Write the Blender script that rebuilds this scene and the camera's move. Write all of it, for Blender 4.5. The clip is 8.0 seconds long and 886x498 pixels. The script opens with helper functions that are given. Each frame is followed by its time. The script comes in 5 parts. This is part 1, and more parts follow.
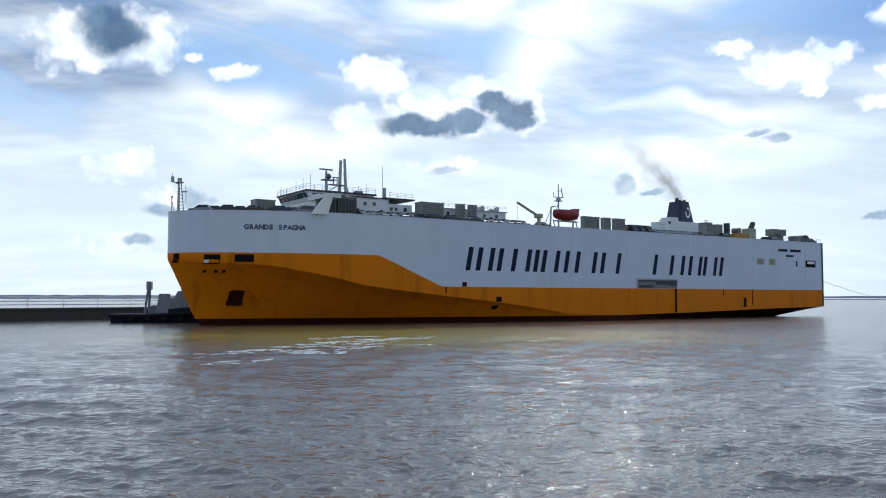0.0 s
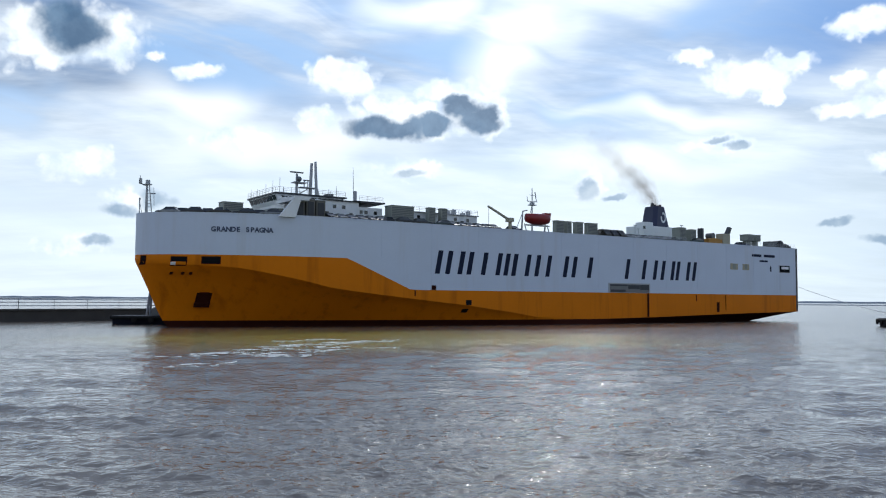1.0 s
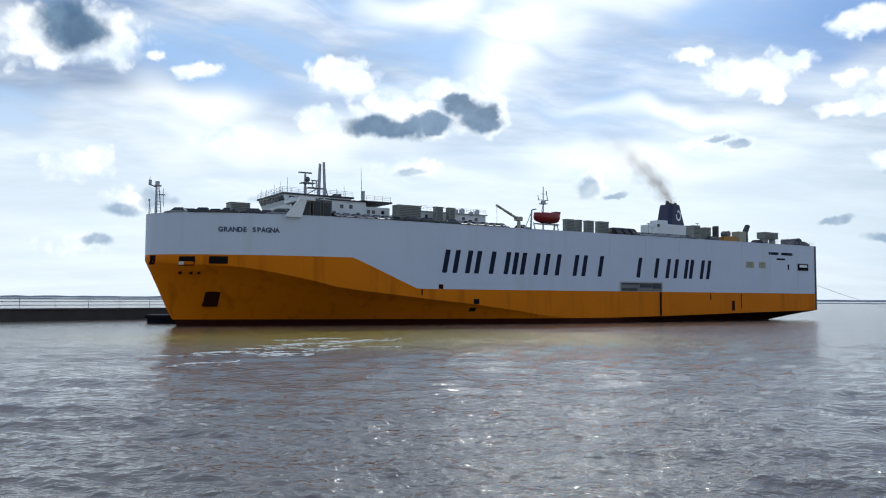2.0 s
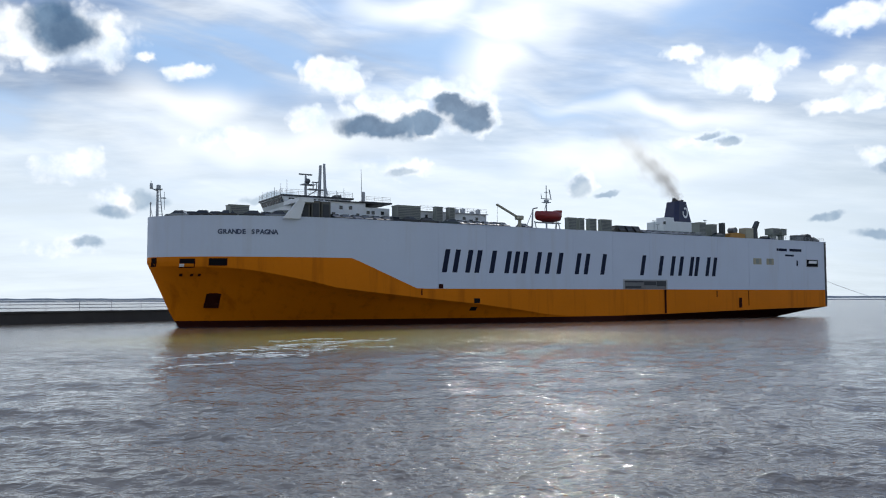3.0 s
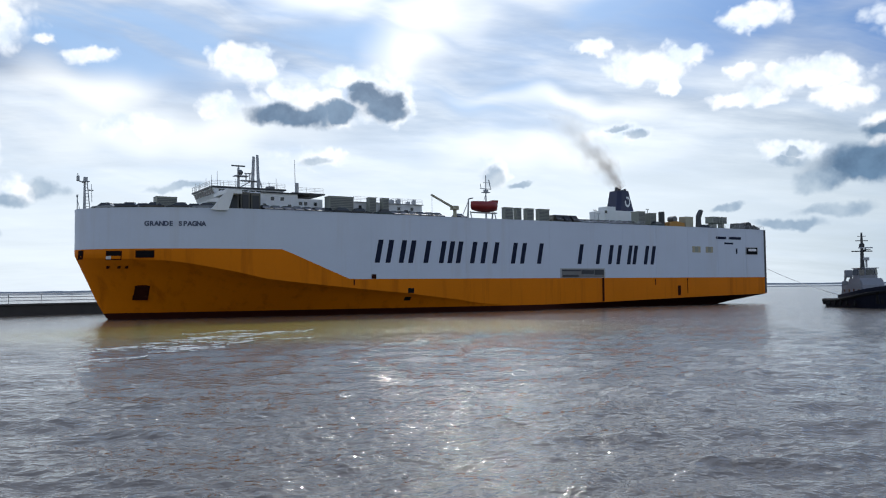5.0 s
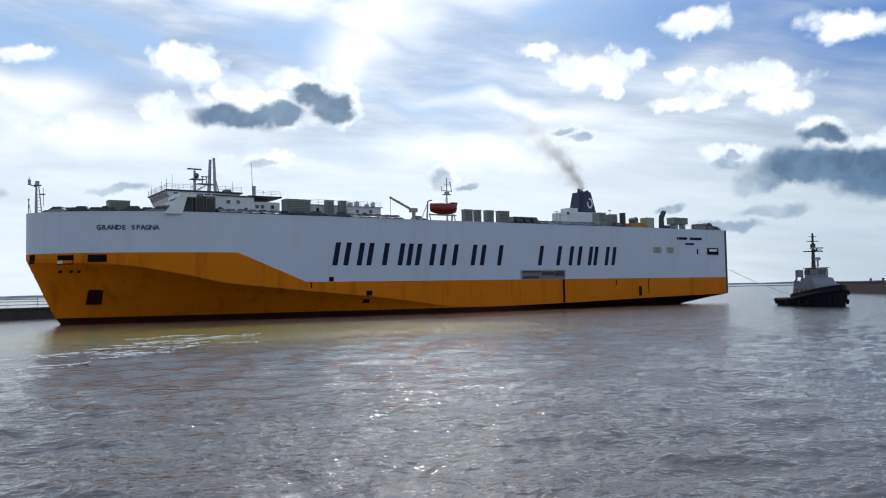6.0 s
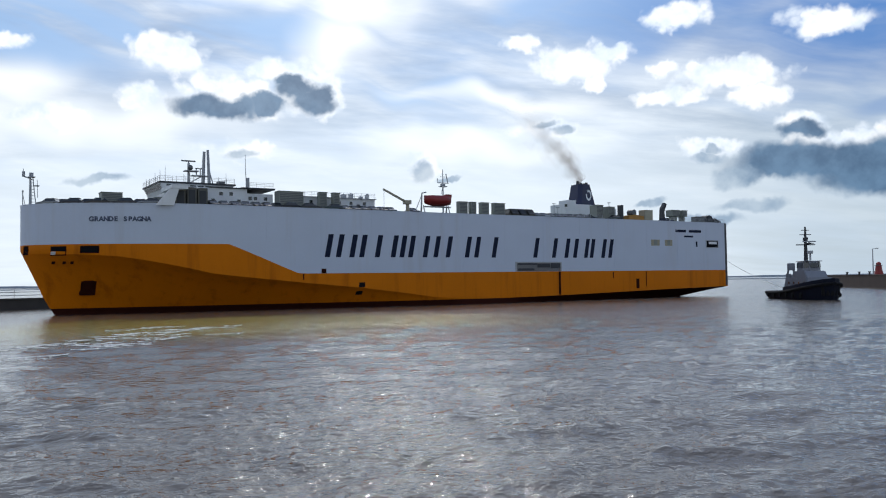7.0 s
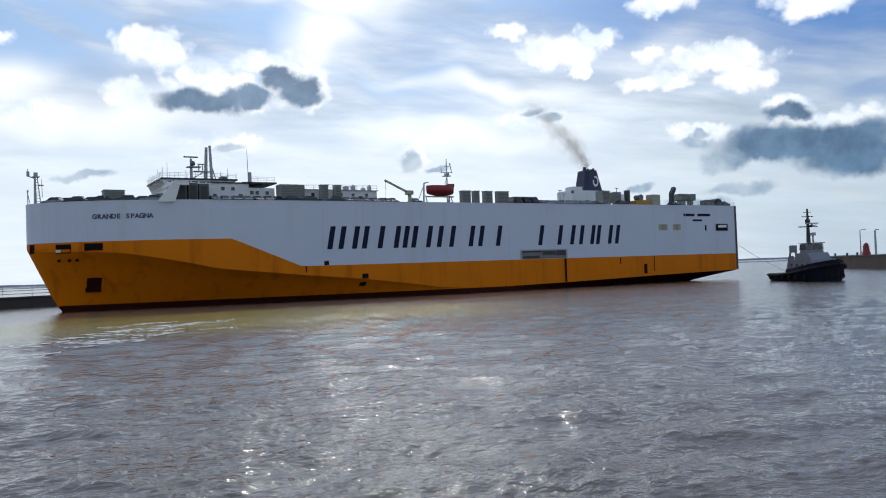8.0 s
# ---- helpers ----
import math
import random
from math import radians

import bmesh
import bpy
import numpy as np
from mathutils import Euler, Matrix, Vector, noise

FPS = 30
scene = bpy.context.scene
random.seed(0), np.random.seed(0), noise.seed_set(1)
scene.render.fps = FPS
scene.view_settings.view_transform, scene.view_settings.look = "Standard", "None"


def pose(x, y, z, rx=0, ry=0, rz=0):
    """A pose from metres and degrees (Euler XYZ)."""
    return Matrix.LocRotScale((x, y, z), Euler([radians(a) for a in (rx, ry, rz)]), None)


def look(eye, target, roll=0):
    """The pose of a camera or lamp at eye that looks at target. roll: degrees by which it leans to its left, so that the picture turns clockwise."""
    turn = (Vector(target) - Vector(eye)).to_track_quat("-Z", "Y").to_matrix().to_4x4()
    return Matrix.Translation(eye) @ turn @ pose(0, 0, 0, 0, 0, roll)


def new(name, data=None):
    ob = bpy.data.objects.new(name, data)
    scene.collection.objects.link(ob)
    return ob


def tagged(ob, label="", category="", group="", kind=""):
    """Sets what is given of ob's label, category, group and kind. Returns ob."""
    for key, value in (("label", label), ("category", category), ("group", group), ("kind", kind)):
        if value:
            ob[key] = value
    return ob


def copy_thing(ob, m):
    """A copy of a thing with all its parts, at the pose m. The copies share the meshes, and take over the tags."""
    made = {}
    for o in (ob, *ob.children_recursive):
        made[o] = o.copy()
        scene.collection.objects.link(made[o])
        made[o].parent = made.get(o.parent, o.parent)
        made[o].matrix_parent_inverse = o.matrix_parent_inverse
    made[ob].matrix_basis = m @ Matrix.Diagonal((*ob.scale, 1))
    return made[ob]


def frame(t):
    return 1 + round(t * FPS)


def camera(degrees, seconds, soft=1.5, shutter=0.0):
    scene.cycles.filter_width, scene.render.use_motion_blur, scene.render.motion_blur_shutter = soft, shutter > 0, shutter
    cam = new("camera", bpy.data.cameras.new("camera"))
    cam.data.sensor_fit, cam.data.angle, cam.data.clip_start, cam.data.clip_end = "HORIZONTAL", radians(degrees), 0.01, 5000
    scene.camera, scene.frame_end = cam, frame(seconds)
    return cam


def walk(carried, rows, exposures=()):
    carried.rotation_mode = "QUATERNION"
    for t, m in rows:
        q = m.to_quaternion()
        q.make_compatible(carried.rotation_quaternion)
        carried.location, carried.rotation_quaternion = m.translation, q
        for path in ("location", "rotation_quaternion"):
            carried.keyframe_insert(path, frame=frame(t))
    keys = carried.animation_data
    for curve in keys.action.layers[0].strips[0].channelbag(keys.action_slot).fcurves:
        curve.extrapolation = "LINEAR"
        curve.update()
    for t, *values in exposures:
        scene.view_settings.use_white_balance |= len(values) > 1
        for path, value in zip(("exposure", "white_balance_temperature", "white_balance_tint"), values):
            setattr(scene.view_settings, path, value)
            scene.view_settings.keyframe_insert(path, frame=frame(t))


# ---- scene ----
cam = camera(56.43, 8.0, soft=1.1)

# seconds, yaw, pitch, roll of the panning camera on the quay
PAN = [
    (0.0, 0.00, 3.27, -0.09), (0.5, -1.73, 3.13, -0.07), (1.0, -2.52, 3.50, -0.40), (1.5, -2.32, 3.46, -0.47),
    (3.0, -2.99, 3.39, 0.18), (3.5, -3.14, 3.38, 0.38), (4.0, -5.18, 3.06, 0.44), (4.5, -6.80, 2.92, 0.51),
    (5.0, -8.86, 2.66, 0.64), (5.2, -10.02, 2.63, 0.66), (6.5, -13.07, 2.79, 1.05), (7.0, -13.78, 2.20, 0.86), (7.5, -14.59, 1.45, 1.52),
    (8.0, -14.43, 1.48, 2.07),
]
walk(cam, [(t, pose(0, 0, 5.39, 90 + p, r, w)) for t, w, p, r in PAN],
     exposures=[(0.0, 0.07, 6100, 9), (1.5, 0.06, 6200, 9), (3.5, 0.0, 6350, 11), (8.0, 0.0, 6350, 11)])

# ---- sky and sun ----
SUN_AZ, SUN_EL = 11.5, 36.0
sun_dir = Vector((math.sin(radians(SUN_AZ)) * math.cos(radians(SUN_EL)), math.cos(radians(SUN_AZ)) * math.cos(radians(SUN_EL)), math.sin(radians(SUN_EL))))
lamp = bpy.data.lights.new("sun", "SUN")
lamp.energy, lamp.angle, lamp.color = 0.8, radians(0.7), (1.0, 0.95, 0.86)
sun = new("sun", lamp)
sun.matrix_world = look(sun_dir * 100, (0, 0, 0))


class Nodes:
    """Short hand for shader nodes."""

    def __init__(self, tree):
        self.tree = tree
        tree.nodes.clear()

    def put(self, value, socket):
        if isinstance(value, bpy.types.NodeSocket):
            self.tree.links.new(value, socket)
        else:
            socket.default_value = value

    def node(self, kind, out=0, inputs=None):
        n = self.tree.nodes.new(kind)
        for k, v in (inputs or {}).items():
            self.put(v, n.inputs[k])
        return n.outputs[out]

    def m(self, op, a, b=0.0, c=0.0, clamp=False):
        n = self.tree.nodes.new("ShaderNodeMath")
        n.operation, n.use_clamp = op, clamp
        for i, value in enumerate((a, b, c)):
            self.put(value, n.inputs[i])
        return n.outputs[0]

    def v(self, op, a, b=(0, 0, 0), out=0):
        n = self.tree.nodes.new("ShaderNodeVectorMath")
        n.operation = op
        self.put(a, n.inputs[0])
        self.put(b, n.inputs[1])
        return n.outputs[out]

    def ramp(self, x, lo, hi):
        n = self.tree.nodes.new("ShaderNodeMapRange")
        n.interpolation_type = "SMOOTHSTEP"
        for i, value in enumerate((x, lo, hi, 0.0, 1.0)):
            self.put(value, n.inputs[i])
        return n.outputs[0]

    def mix(self, f, a, b, kind="MIX"):
        n = self.tree.nodes.new("ShaderNodeMix")
        n.data_type, n.blend_type = "RGBA", kind
        self.put(f, n.inputs[0])
        self.put(a if isinstance(a, bpy.types.NodeSocket) or len(a) == 4 else (*a, 1), n.inputs[6])
        self.put(b if isinstance(b, bpy.types.NodeSocket) or len(b) == 4 else (*b, 1), n.inputs[7])
        return n.outputs[2]

    def noise(self, vec, scale, detail=4.0, rough=0.55, out=0):
        return self.node("ShaderNodeTexNoise", out, {"Vector": vec, "Scale": scale, "Detail": detail, "Roughness": rough})


# cumulus: azimuth, elevation, half width, half height in degrees
WHITE_A = [(-20.3, 16.6, 3.18, 2.03), (-23.6, 16.0, 3.39, 2.2), (-4.4, 15.0, 2.88, 1.36), (-6.3, 12.2, 2.03, 0.93), (-1.3, 12.9, 2.75, 1.02), (2.6, 14.1, 2.33, 0.93), (4.4, 13.2, 3.05, 2.03), (6.2, 12.2, 1.27, 1.27),
          (0.2, 12.4, 3.39, 1.19), (-14.4, 14.9, 1.95, 0.76), (-17.1, 15.8, 0.93, 0.42), (19.3, 15.8, 1.19, 0.85), (22.6, 14.6, 3.18, 1.27), (25.3, 15.0, 2.33, 0.59), (30.2, 17.1, 2.63, 1.02), (29.4, 13.8, 1.19, 0.51),
          (31.2, 13.5, 0.85, 0.34)]
WHITE_B = [(20.8, 10.4, 2.63, 0.68), (-21.4, 8.3, 2.54, 1.1), (-18.8, 6.3, 2.12, 0.85), (0.2, 9.1, 2.96, 0.85), (12.0, 7.9, 1.61, 0.93), (-11.8, 10.7, 3.18, 0.76), (32.0, 8.2, 1.69, 0.68), (-21.8, 3.3, 2.12, 0.76),
          (33.6, 13.0, 4.02, 1.1), (35.1, 11.8, 2.33, 0.85), (29.6, 11.9, 2.96, 0.68), (24.2, 13.3, 0.93, 0.55), (39.3, 15.8, 3.18, 1.1), (37.3, 9.7, 1.78, 0.85), (39.8, 8.6, 4.02, 0.85),
          (32.2, 8.4, 2.33, 0.59)]
DARK_A = [(-1.3, 11.8, 3.05, 0.76), (1.7, 12.1, 1.52, 0.55), (3.9, 13.0, 1.52, 0.85), (5.1, 12.1, 1.86, 0.8), (5.6, 12.7, 0.93, 0.85), (3.1, 13.6, 1.02, 0.55), (-22.2, 16.7, 2.37, 1.78), (38.8, 7.3, 5.72, 1.27), (37.2, 9.2, 1.19, 0.59), (41.3, 6.1, 2.96, 1.27),
          (36.5, 6.8, 3.39, 0.68)]
DARK_B = [(-19.1, 5.7, 1.61, 0.55), (-16.8, 6.3, 1.1, 0.59), (-0.1, 8.8, 1.44, 0.42), (12.0, 7.6, 1.27, 0.64), (14.3, 7.0, 1.1, 0.25), (22.1, 10.1, 0.76, 0.3), (32.0, 7.9, 1.27, 0.34), (33.5, 6.6, 1.61, 0.76),
          (28.3, 5.2, 1.02, 0.3), (31.7, 3.9, 2.03, 0.38), (-20.5, 3.5, 1.27, 0.34), (34.4, 4.7, 2.33, 0.42), (32.2, 8.3, 0.76, 0.25), (-9.0, 6.7, 2.12, 0.34), (20.8, 10.6, 0.93, 0.25)]
# bright openings, then bare blue gaps, in the high cloud
BRIGHT = [(-9.0, 10.6, 11.0, 1.7), (9.0, 18.2, 4.6, 2.4), (12.0, 23.0, 8.0, 4.0), (7.0, 15.4, 4.6, 2.2), (0.5, 19.8, 5.0, 1.5), (19.0, 12.3, 7.0, 0.6), (-15.0, 12.6, 6.0, 1.3), (16.0, 8.6, 9.0, 1.2)]
BLUE = [(26.0, 16.4, 9.0, 2.8), (44.0, 15.0, 13.0, 6.0), (33.0, 19.5, 8.0, 3.5), (0.5, 16.3, 6.5, 1.9), (-12.0, 15.5, 9.0, 3.0), (14.0, 12.2, 5.0, 1.2), (-28.0, 12.5, 7.0, 2.0), (20.0, 18.5, 4.0, 2.0), (45.0, 9.8, 8.0, 0.7)]


def build_world():
    world = bpy.data.worlds.new("sky")
    scene.world = world
    world.use_nodes = True
    n = Nodes(world.node_tree)
    d = n.node("ShaderNodeTexCoord", 0)
    sep = world.node_tree.nodes.new("ShaderNodeSeparateXYZ")
    n.put(d, sep.inputs[0])
    x, y, z = sep.outputs
    az = n.m("MULTIPLY", n.m("ARCTAN2", x, y), 57.2958)
    el = n.m("MULTIPLY", n.m("ARCSINE", z), 57.2958)
    place = n.node("ShaderNodeCombineXYZ", 0, {0: az, 1: el})
    # ragged edges: two scales of warp
    w1 = n.v("SUBTRACT", n.noise(d, 19.0, 4.0, 0.56, out=1), (0.5, 0.5, 0.5))
    w2 = n.v("SUBTRACT", n.noise(d, 7.0, 2.0, 0.5, out=1), (0.5, 0.5, 0.5))
    warped = n.v("ADD", n.v("ADD", place, n.v("MULTIPLY", w1, (4.0, 2.5, 0))), n.v("MULTIPLY", w2, (1.6, 0.6, 0)))
    soft = n.v("ADD", place, n.v("MULTIPLY", w2, (14.0, 7.0, 0)))

    def field(blobs, where):
        best = None
        for a, e, w, h in blobs:
            r = n.v("LENGTH", n.v("MULTIPLY", n.v("SUBTRACT", where, (a, e, 0)), (1 / w, 1 / h, 0)), out=1)
            best = r if best is None else n.m("SMOOTH_MIN", best, r, 0.25)
        return best

    white = field(WHITE_A + WHITE_B, warped)
    dark = field(DARK_A, warped)
    dim = field(DARK_B, n.v("ADD", place, n.v("MULTIPLY", w1, (3.6, 2.1, 0))))
    blue = field(BLUE, soft)
    bright = field(BRIGHT, soft)

    def cells(scale):
        t = world.node_tree.nodes.new("ShaderNodeTexVoronoi")
        n.put(n.v("ADD", d, n.v("MULTIPLY", w1, (0.05, 0.05, 0.05))), t.inputs["Vector"])
        t.inputs["Scale"].default_value = scale
        return t.outputs["Distance"]

    # rounded heads along the edges of the cumulus
    heads = n.m("ADD", n.m("MULTIPLY", cells(34.0), 0.55), n.m("MULTIPLY", cells(80.0), 0.30))
    white = n.m("ADD", white, n.m("SUBTRACT", heads, 0.36))

    air = world.node_tree.nodes.new("ShaderNodeTexSky")
    air.sky_type, air.sun_disc, air.dust_density = "NISHITA", False, 1.5
    air.sun_elevation, air.sun_rotation = radians(SUN_EL), radians(SUN_AZ)
    base = n.mix(1.0, air.outputs[0], (0.017, 0.027, 0.042), "MULTIPLY")
    # thin high cloud drawn out in streaks
    over = n.m("ADD", n.m("MAXIMUM", z, 0.0), 0.14)
    sheet = n.node("ShaderNodeCombineXYZ", 0, {0: n.m("DIVIDE", x, over), 1: n.m("DIVIDE", y, over)})
    streak = n.noise(n.v("MULTIPLY", sheet, (0.8, 1.7, 1)), 1.1, 6.0, 0.6)
    veil = n.ramp(streak, 0.25, 0.70)
    fold = n.noise(n.v("MULTIPLY", place, (0.05, 0.22, 1)), 1.0, 5.0, 0.6)
    # slanting wisps that break up the blue
    tilt = n.node("ShaderNodeCombineXYZ", 0, {0: n.m("ADD", n.m("MULTIPLY", az, 0.10), n.m("MULTIPLY", el, 0.16)), 1: n.m("SUBTRACT", n.m("MULTIPLY", el, 0.62), n.m("MULTIPLY", az, -0.16))})
    wisp = n.noise(n.v("ADD", tilt, n.v("MULTIPLY", w2, (1.6, 2.2, 0))), 0.55, 5.0, 0.52)
    gap = n.m("MULTIPLY", n.m("SUBTRACT", 1.0, n.ramp(blue, 0.45, 1.25)), n.m("SUBTRACT", 1.0, n.m("MULTIPLY", n.ramp(wisp, 0.42, 0.66), n.m("SUBTRACT", 0.75, n.m("MULTIPLY", n.ramp(az, 15.0, 32.0), 0.5)))))
    deep = n.mix(n.ramp(az, 12.0, 40.0), (0.33, 0.53, 0.83), (0.03, 0.185, 0.54))
    base = n.mix(n.m("MULTIPLY", gap, 0.95), base, deep)
    veil = n.m("MULTIPLY", veil, n.m("SUBTRACT", 1.0, n.m("MULTIPLY", gap, 0.85)))
    thin = n.mix(n.ramp(n.m("ADD", n.m("MULTIPLY", fold, 0.5), n.m("MULTIPLY", wisp, 0.5)), 0.40, 0.58), (0.44, 0.62, 0.90), (0.98, 1.05, 1.10))
    col = n.mix(n.m("MULTIPLY", veil, 0.9), base, thin)
    col = n.mix(n.m("MULTIPLY", n.m("SUBTRACT", 1.0, n.ramp(bright, 0.0, 1.5)), 0.9), col, (1.12, 1.14, 1.12))
    col = n.mix(n.m("MULTIPLY", n.ramp(el, 22.0, 55.0), 0.8), col, (0.26, 0.37, 0.62))
    low = n.m("SUBTRACT", 1.0, n.ramp(el, 4.0, 17.0))
    haze = n.mix(n.ramp(az, 20.0, 44.0), (0.88, 0.97, 1.03), (0.56, 0.66, 0.73))
    col = n.mix(n.m("MULTIPLY", low, 0.84), col, haze)
    # brightness round the veiled sun
    near = n.m("MAXIMUM", n.v("DOT_PRODUCT", d, tuple(sun_dir), out=1), 0.0)
    glow = n.m("ADD", n.m("MULTIPLY", n.m("POWER", near, 200.0), 1.0), n.m("MULTIPLY", n.m("POWER", near, 12.0), 0.26))
    billow = n.noise(d, 24.0, 4.0, 0.6)
    lit = n.mix(n.ramp(billow, 0.3, 0.65), (0.76, 0.87, 0.99), (1.10, 1.12, 1.12))
    col = n.mix(n.m("SUBTRACT", 1.0, n.ramp(white, 0.58, 1.12)), col, lit)
    shade = n.mix(n.ramp(billow, 0.3, 0.7), (0.050, 0.120, 0.225), (0.12, 0.23, 0.37))
    col = n.mix(n.m("MULTIPLY", n.m("SUBTRACT", 1.0, n.ramp(dark, 0.62, 1.22)), 0.94), col, shade)
    col = n.mix(n.m("MULTIPLY", n.m("SUBTRACT", 1.0, n.ramp(dim, 0.5, 1.2)), 0.80), col, n.mix(n.ramp(billow, 0.3, 0.7), (0.23, 0.345, 0.48), (0.46, 0.57, 0.67)))
    warm = n.node("ShaderNodeCombineXYZ", 0, {0: glow, 1: n.m("MULTIPLY", glow, 0.98), 2: n.m("MULTIPLY", glow, 0.93)})
    col = n.mix(1.0, col, warm, "ADD")
    back = n.node("ShaderNodeBackground", 0, {0: col, 1: 1.0})
    n.put(back, world.node_tree.nodes.new("ShaderNodeOutputWorld").inputs[0])


build_world()


# ---- materials ----
def surface(name, color, rough=0.5, metal=0.0, vary=0.12, scale=0.6, fine=9.0, streaks=0.0, run_scale=1.3, rust=(0.16, 0.06, 0.025), bump=0.02, tints=None, spec=0.5):
    """Painted or bare surface with patchy tone, fine grain and, where asked, run-down streaks."""
    mat = bpy.data.materials.new(name)
    mat.use_nodes = True
    n = Nodes(mat.node_tree)
    at = n.node("ShaderNodeTexCoord", 3)
    big = n.noise(at, scale, 4.0)
    small = n.noise(at, fine, 3.0)
    tone = n.m("ADD", n.m("MULTIPLY", n.m("SUBTRACT", big, 0.5), 2.0 * vary), n.m("MULTIPLY", n.m("SUBTRACT", small, 0.5), vary))
    col = (*color, 1)
    if tints:
        r = mat.node_tree.nodes.new("ShaderNodeValToRGB")
        r.color_ramp.interpolation = "CONSTANT"
        while len(r.color_ramp.elements) < len(tints):
            r.color_ramp.elements.new(0.5)
        for i, (e, c) in enumerate(zip(r.color_ramp.elements, tints)):
            e.position, e.color = i / len(tints), (*c, 1)
        n.put(n.node("ShaderNodeObjectInfo", 5), r.inputs[0])
        col = r.outputs[0]
    gain = n.m("ADD", 1.0, tone)
    col = n.mix(1.0, col, n.node("ShaderNodeCombineXYZ", 0, {0: gain, 1: gain, 2: gain}), "MULTIPLY")
    if streaks:
        run = n.noise(n.v("MULTIPLY", at, (1.0, 1.0, 0.06)), run_scale, 5.0, 0.65)
        col = n.mix(n.m("MULTIPLY", n.ramp(run, 0.50, 0.72), streaks), col, rust)
    bs = mat.node_tree.nodes.new("ShaderNodeBsdfPrincipled")
    n.put(col, bs.inputs["Base Color"])
    n.put(n.m("ADD", rough, n.m("MULTIPLY", n.m("SUBTRACT", small, 0.5), 0.2), clamp=True), bs.inputs["Roughness"])
    bs.inputs["Metallic"].default_value = metal
    bs.inputs["Specular IOR Level"].default_value = spec
    if bump:
        n.put(n.node("ShaderNodeBump", 0, {"Strength": 0.4, "Distance": bump, "Height": n.m("ADD", small, big)}), bs.inputs["Normal"])
    n.put(bs.outputs[0], mat.node_tree.nodes.new("ShaderNodeOutputMaterial").inputs[0])
    return mat


def water_material():
    mat = bpy.data.materials.new("harbour_water")
    mat.use_nodes = True
    n = Nodes(mat.node_tree)
    at = n.node("ShaderNodeTexCoord", 3)
    flat = n.v("MULTIPLY", at, (0.8, 1.0, 1.0))
    chop = n.noise(flat, 1.9, 3.0, 0.55)
    ripple = n.noise(flat, 6.5, 3.0, 0.6)
    # cat's paws: rougher and calmer patches
    calm = n.ramp(n.noise(n.v("MULTIPLY", at, (0.5, 1.0, 1.0)), 0.045, 4.0, 0.6), 0.32, 0.68)
    height = n.m("ADD", n.m("MULTIPLY", chop, n.m("ADD", 0.13, n.m("MULTIPLY", calm, 0.09))), n.m("MULTIPLY", ripple, n.m("ADD", 0.012, n.m("MULTIPLY", calm, 0.016))))
    # sheltered water in the lee of the ship and the breakwater
    sep = mat.node_tree.nodes.new("ShaderNodeSeparateXYZ")
    n.put(at, sep.inputs[0])
    cove = n.m("ADD", 0.25, n.m("MULTIPLY", n.m("SUBTRACT", 1.0, n.ramp(sep.outputs[0], -45.0, -12.0)), 0.45))
    lee = n.m("SUBTRACT", 1.0, n.m("MULTIPLY", n.ramp(sep.outputs[1], 80.0, 135.0), cove))
    height = n.m("MULTIPLY", height, lee)
    silt = n.noise(at, 0.02, 4.0, 0.6)
    col = n.mix(n.ramp(silt, 0.3, 0.7), (0.148, 0.118, 0.090), (0.190, 0.153, 0.118))
    # mud stirred up off the bow
    off = n.v("MULTIPLY", n.v("SUBTRACT", at, (-2, 114, 0)), (1 / 50, 1 / 36, 0))
    wander = n.v("MULTIPLY", n.v("SUBTRACT", n.noise(at, 0.06, 4.0, 0.6, out=1), (0.5, 0.5, 0.5)), (0.9, 0.9, 0))
    mud = n.m("SUBTRACT", 1.0, n.ramp(n.v("LENGTH", n.v("ADD", off, wander), out=1), 0.35, 1.1))
    col = n.mix(n.m("MULTIPLY", mud, 0.9), col, (0.42, 0.34, 0.07))
    bs = mat.node_tree.nodes.new("ShaderNodeBsdfPrincipled")
    n.put(col, bs.inputs["Base Color"])
    n.put(n.m("ADD", 0.055, n.m("MULTIPLY", n.ramp(sep.outputs[1], 45.0, 130.0), 0.12)), bs.inputs["Roughness"])
    bs.inputs["IOR"].default_value = 1.47
    n.put(n.node("ShaderNodeBump", 0, {"Strength": 1.0, "Distance": 1.0, "Height": height}), bs.inputs["Normal"])
    n.put(bs.outputs[0], mat.node_tree.nodes.new("ShaderNodeOutputMaterial").inputs[0])
    return mat


def foam_material():
    """Broken foam that lets the water between show."""
    mat = bpy.data.materials.new("broken_foam")
    mat.use_nodes = True
    n = Nodes(mat.node_tree)
    at = n.node("ShaderNodeTexCoord", 3)
    mixed = mat.node_tree.nodes.new("ShaderNodeMixShader")
    n.put(n.ramp(n.noise(n.v("MULTIPLY", at, (0.6, 1.3, 1)), 1.6, 5.0, 0.65), 0.42, 0.58), mixed.inputs[0])
    n.put(n.node("ShaderNodeBsdfTransparent"), mixed.inputs[1])
    n.put(n.node("ShaderNodeBsdfDiffuse", 0, {0: (0.92, 0.89, 0.80, 1)}), mixed.inputs[2])
    n.put(mixed.outputs[0], mat.node_tree.nodes.new("ShaderNodeOutputMaterial").inputs[0])
    return mat


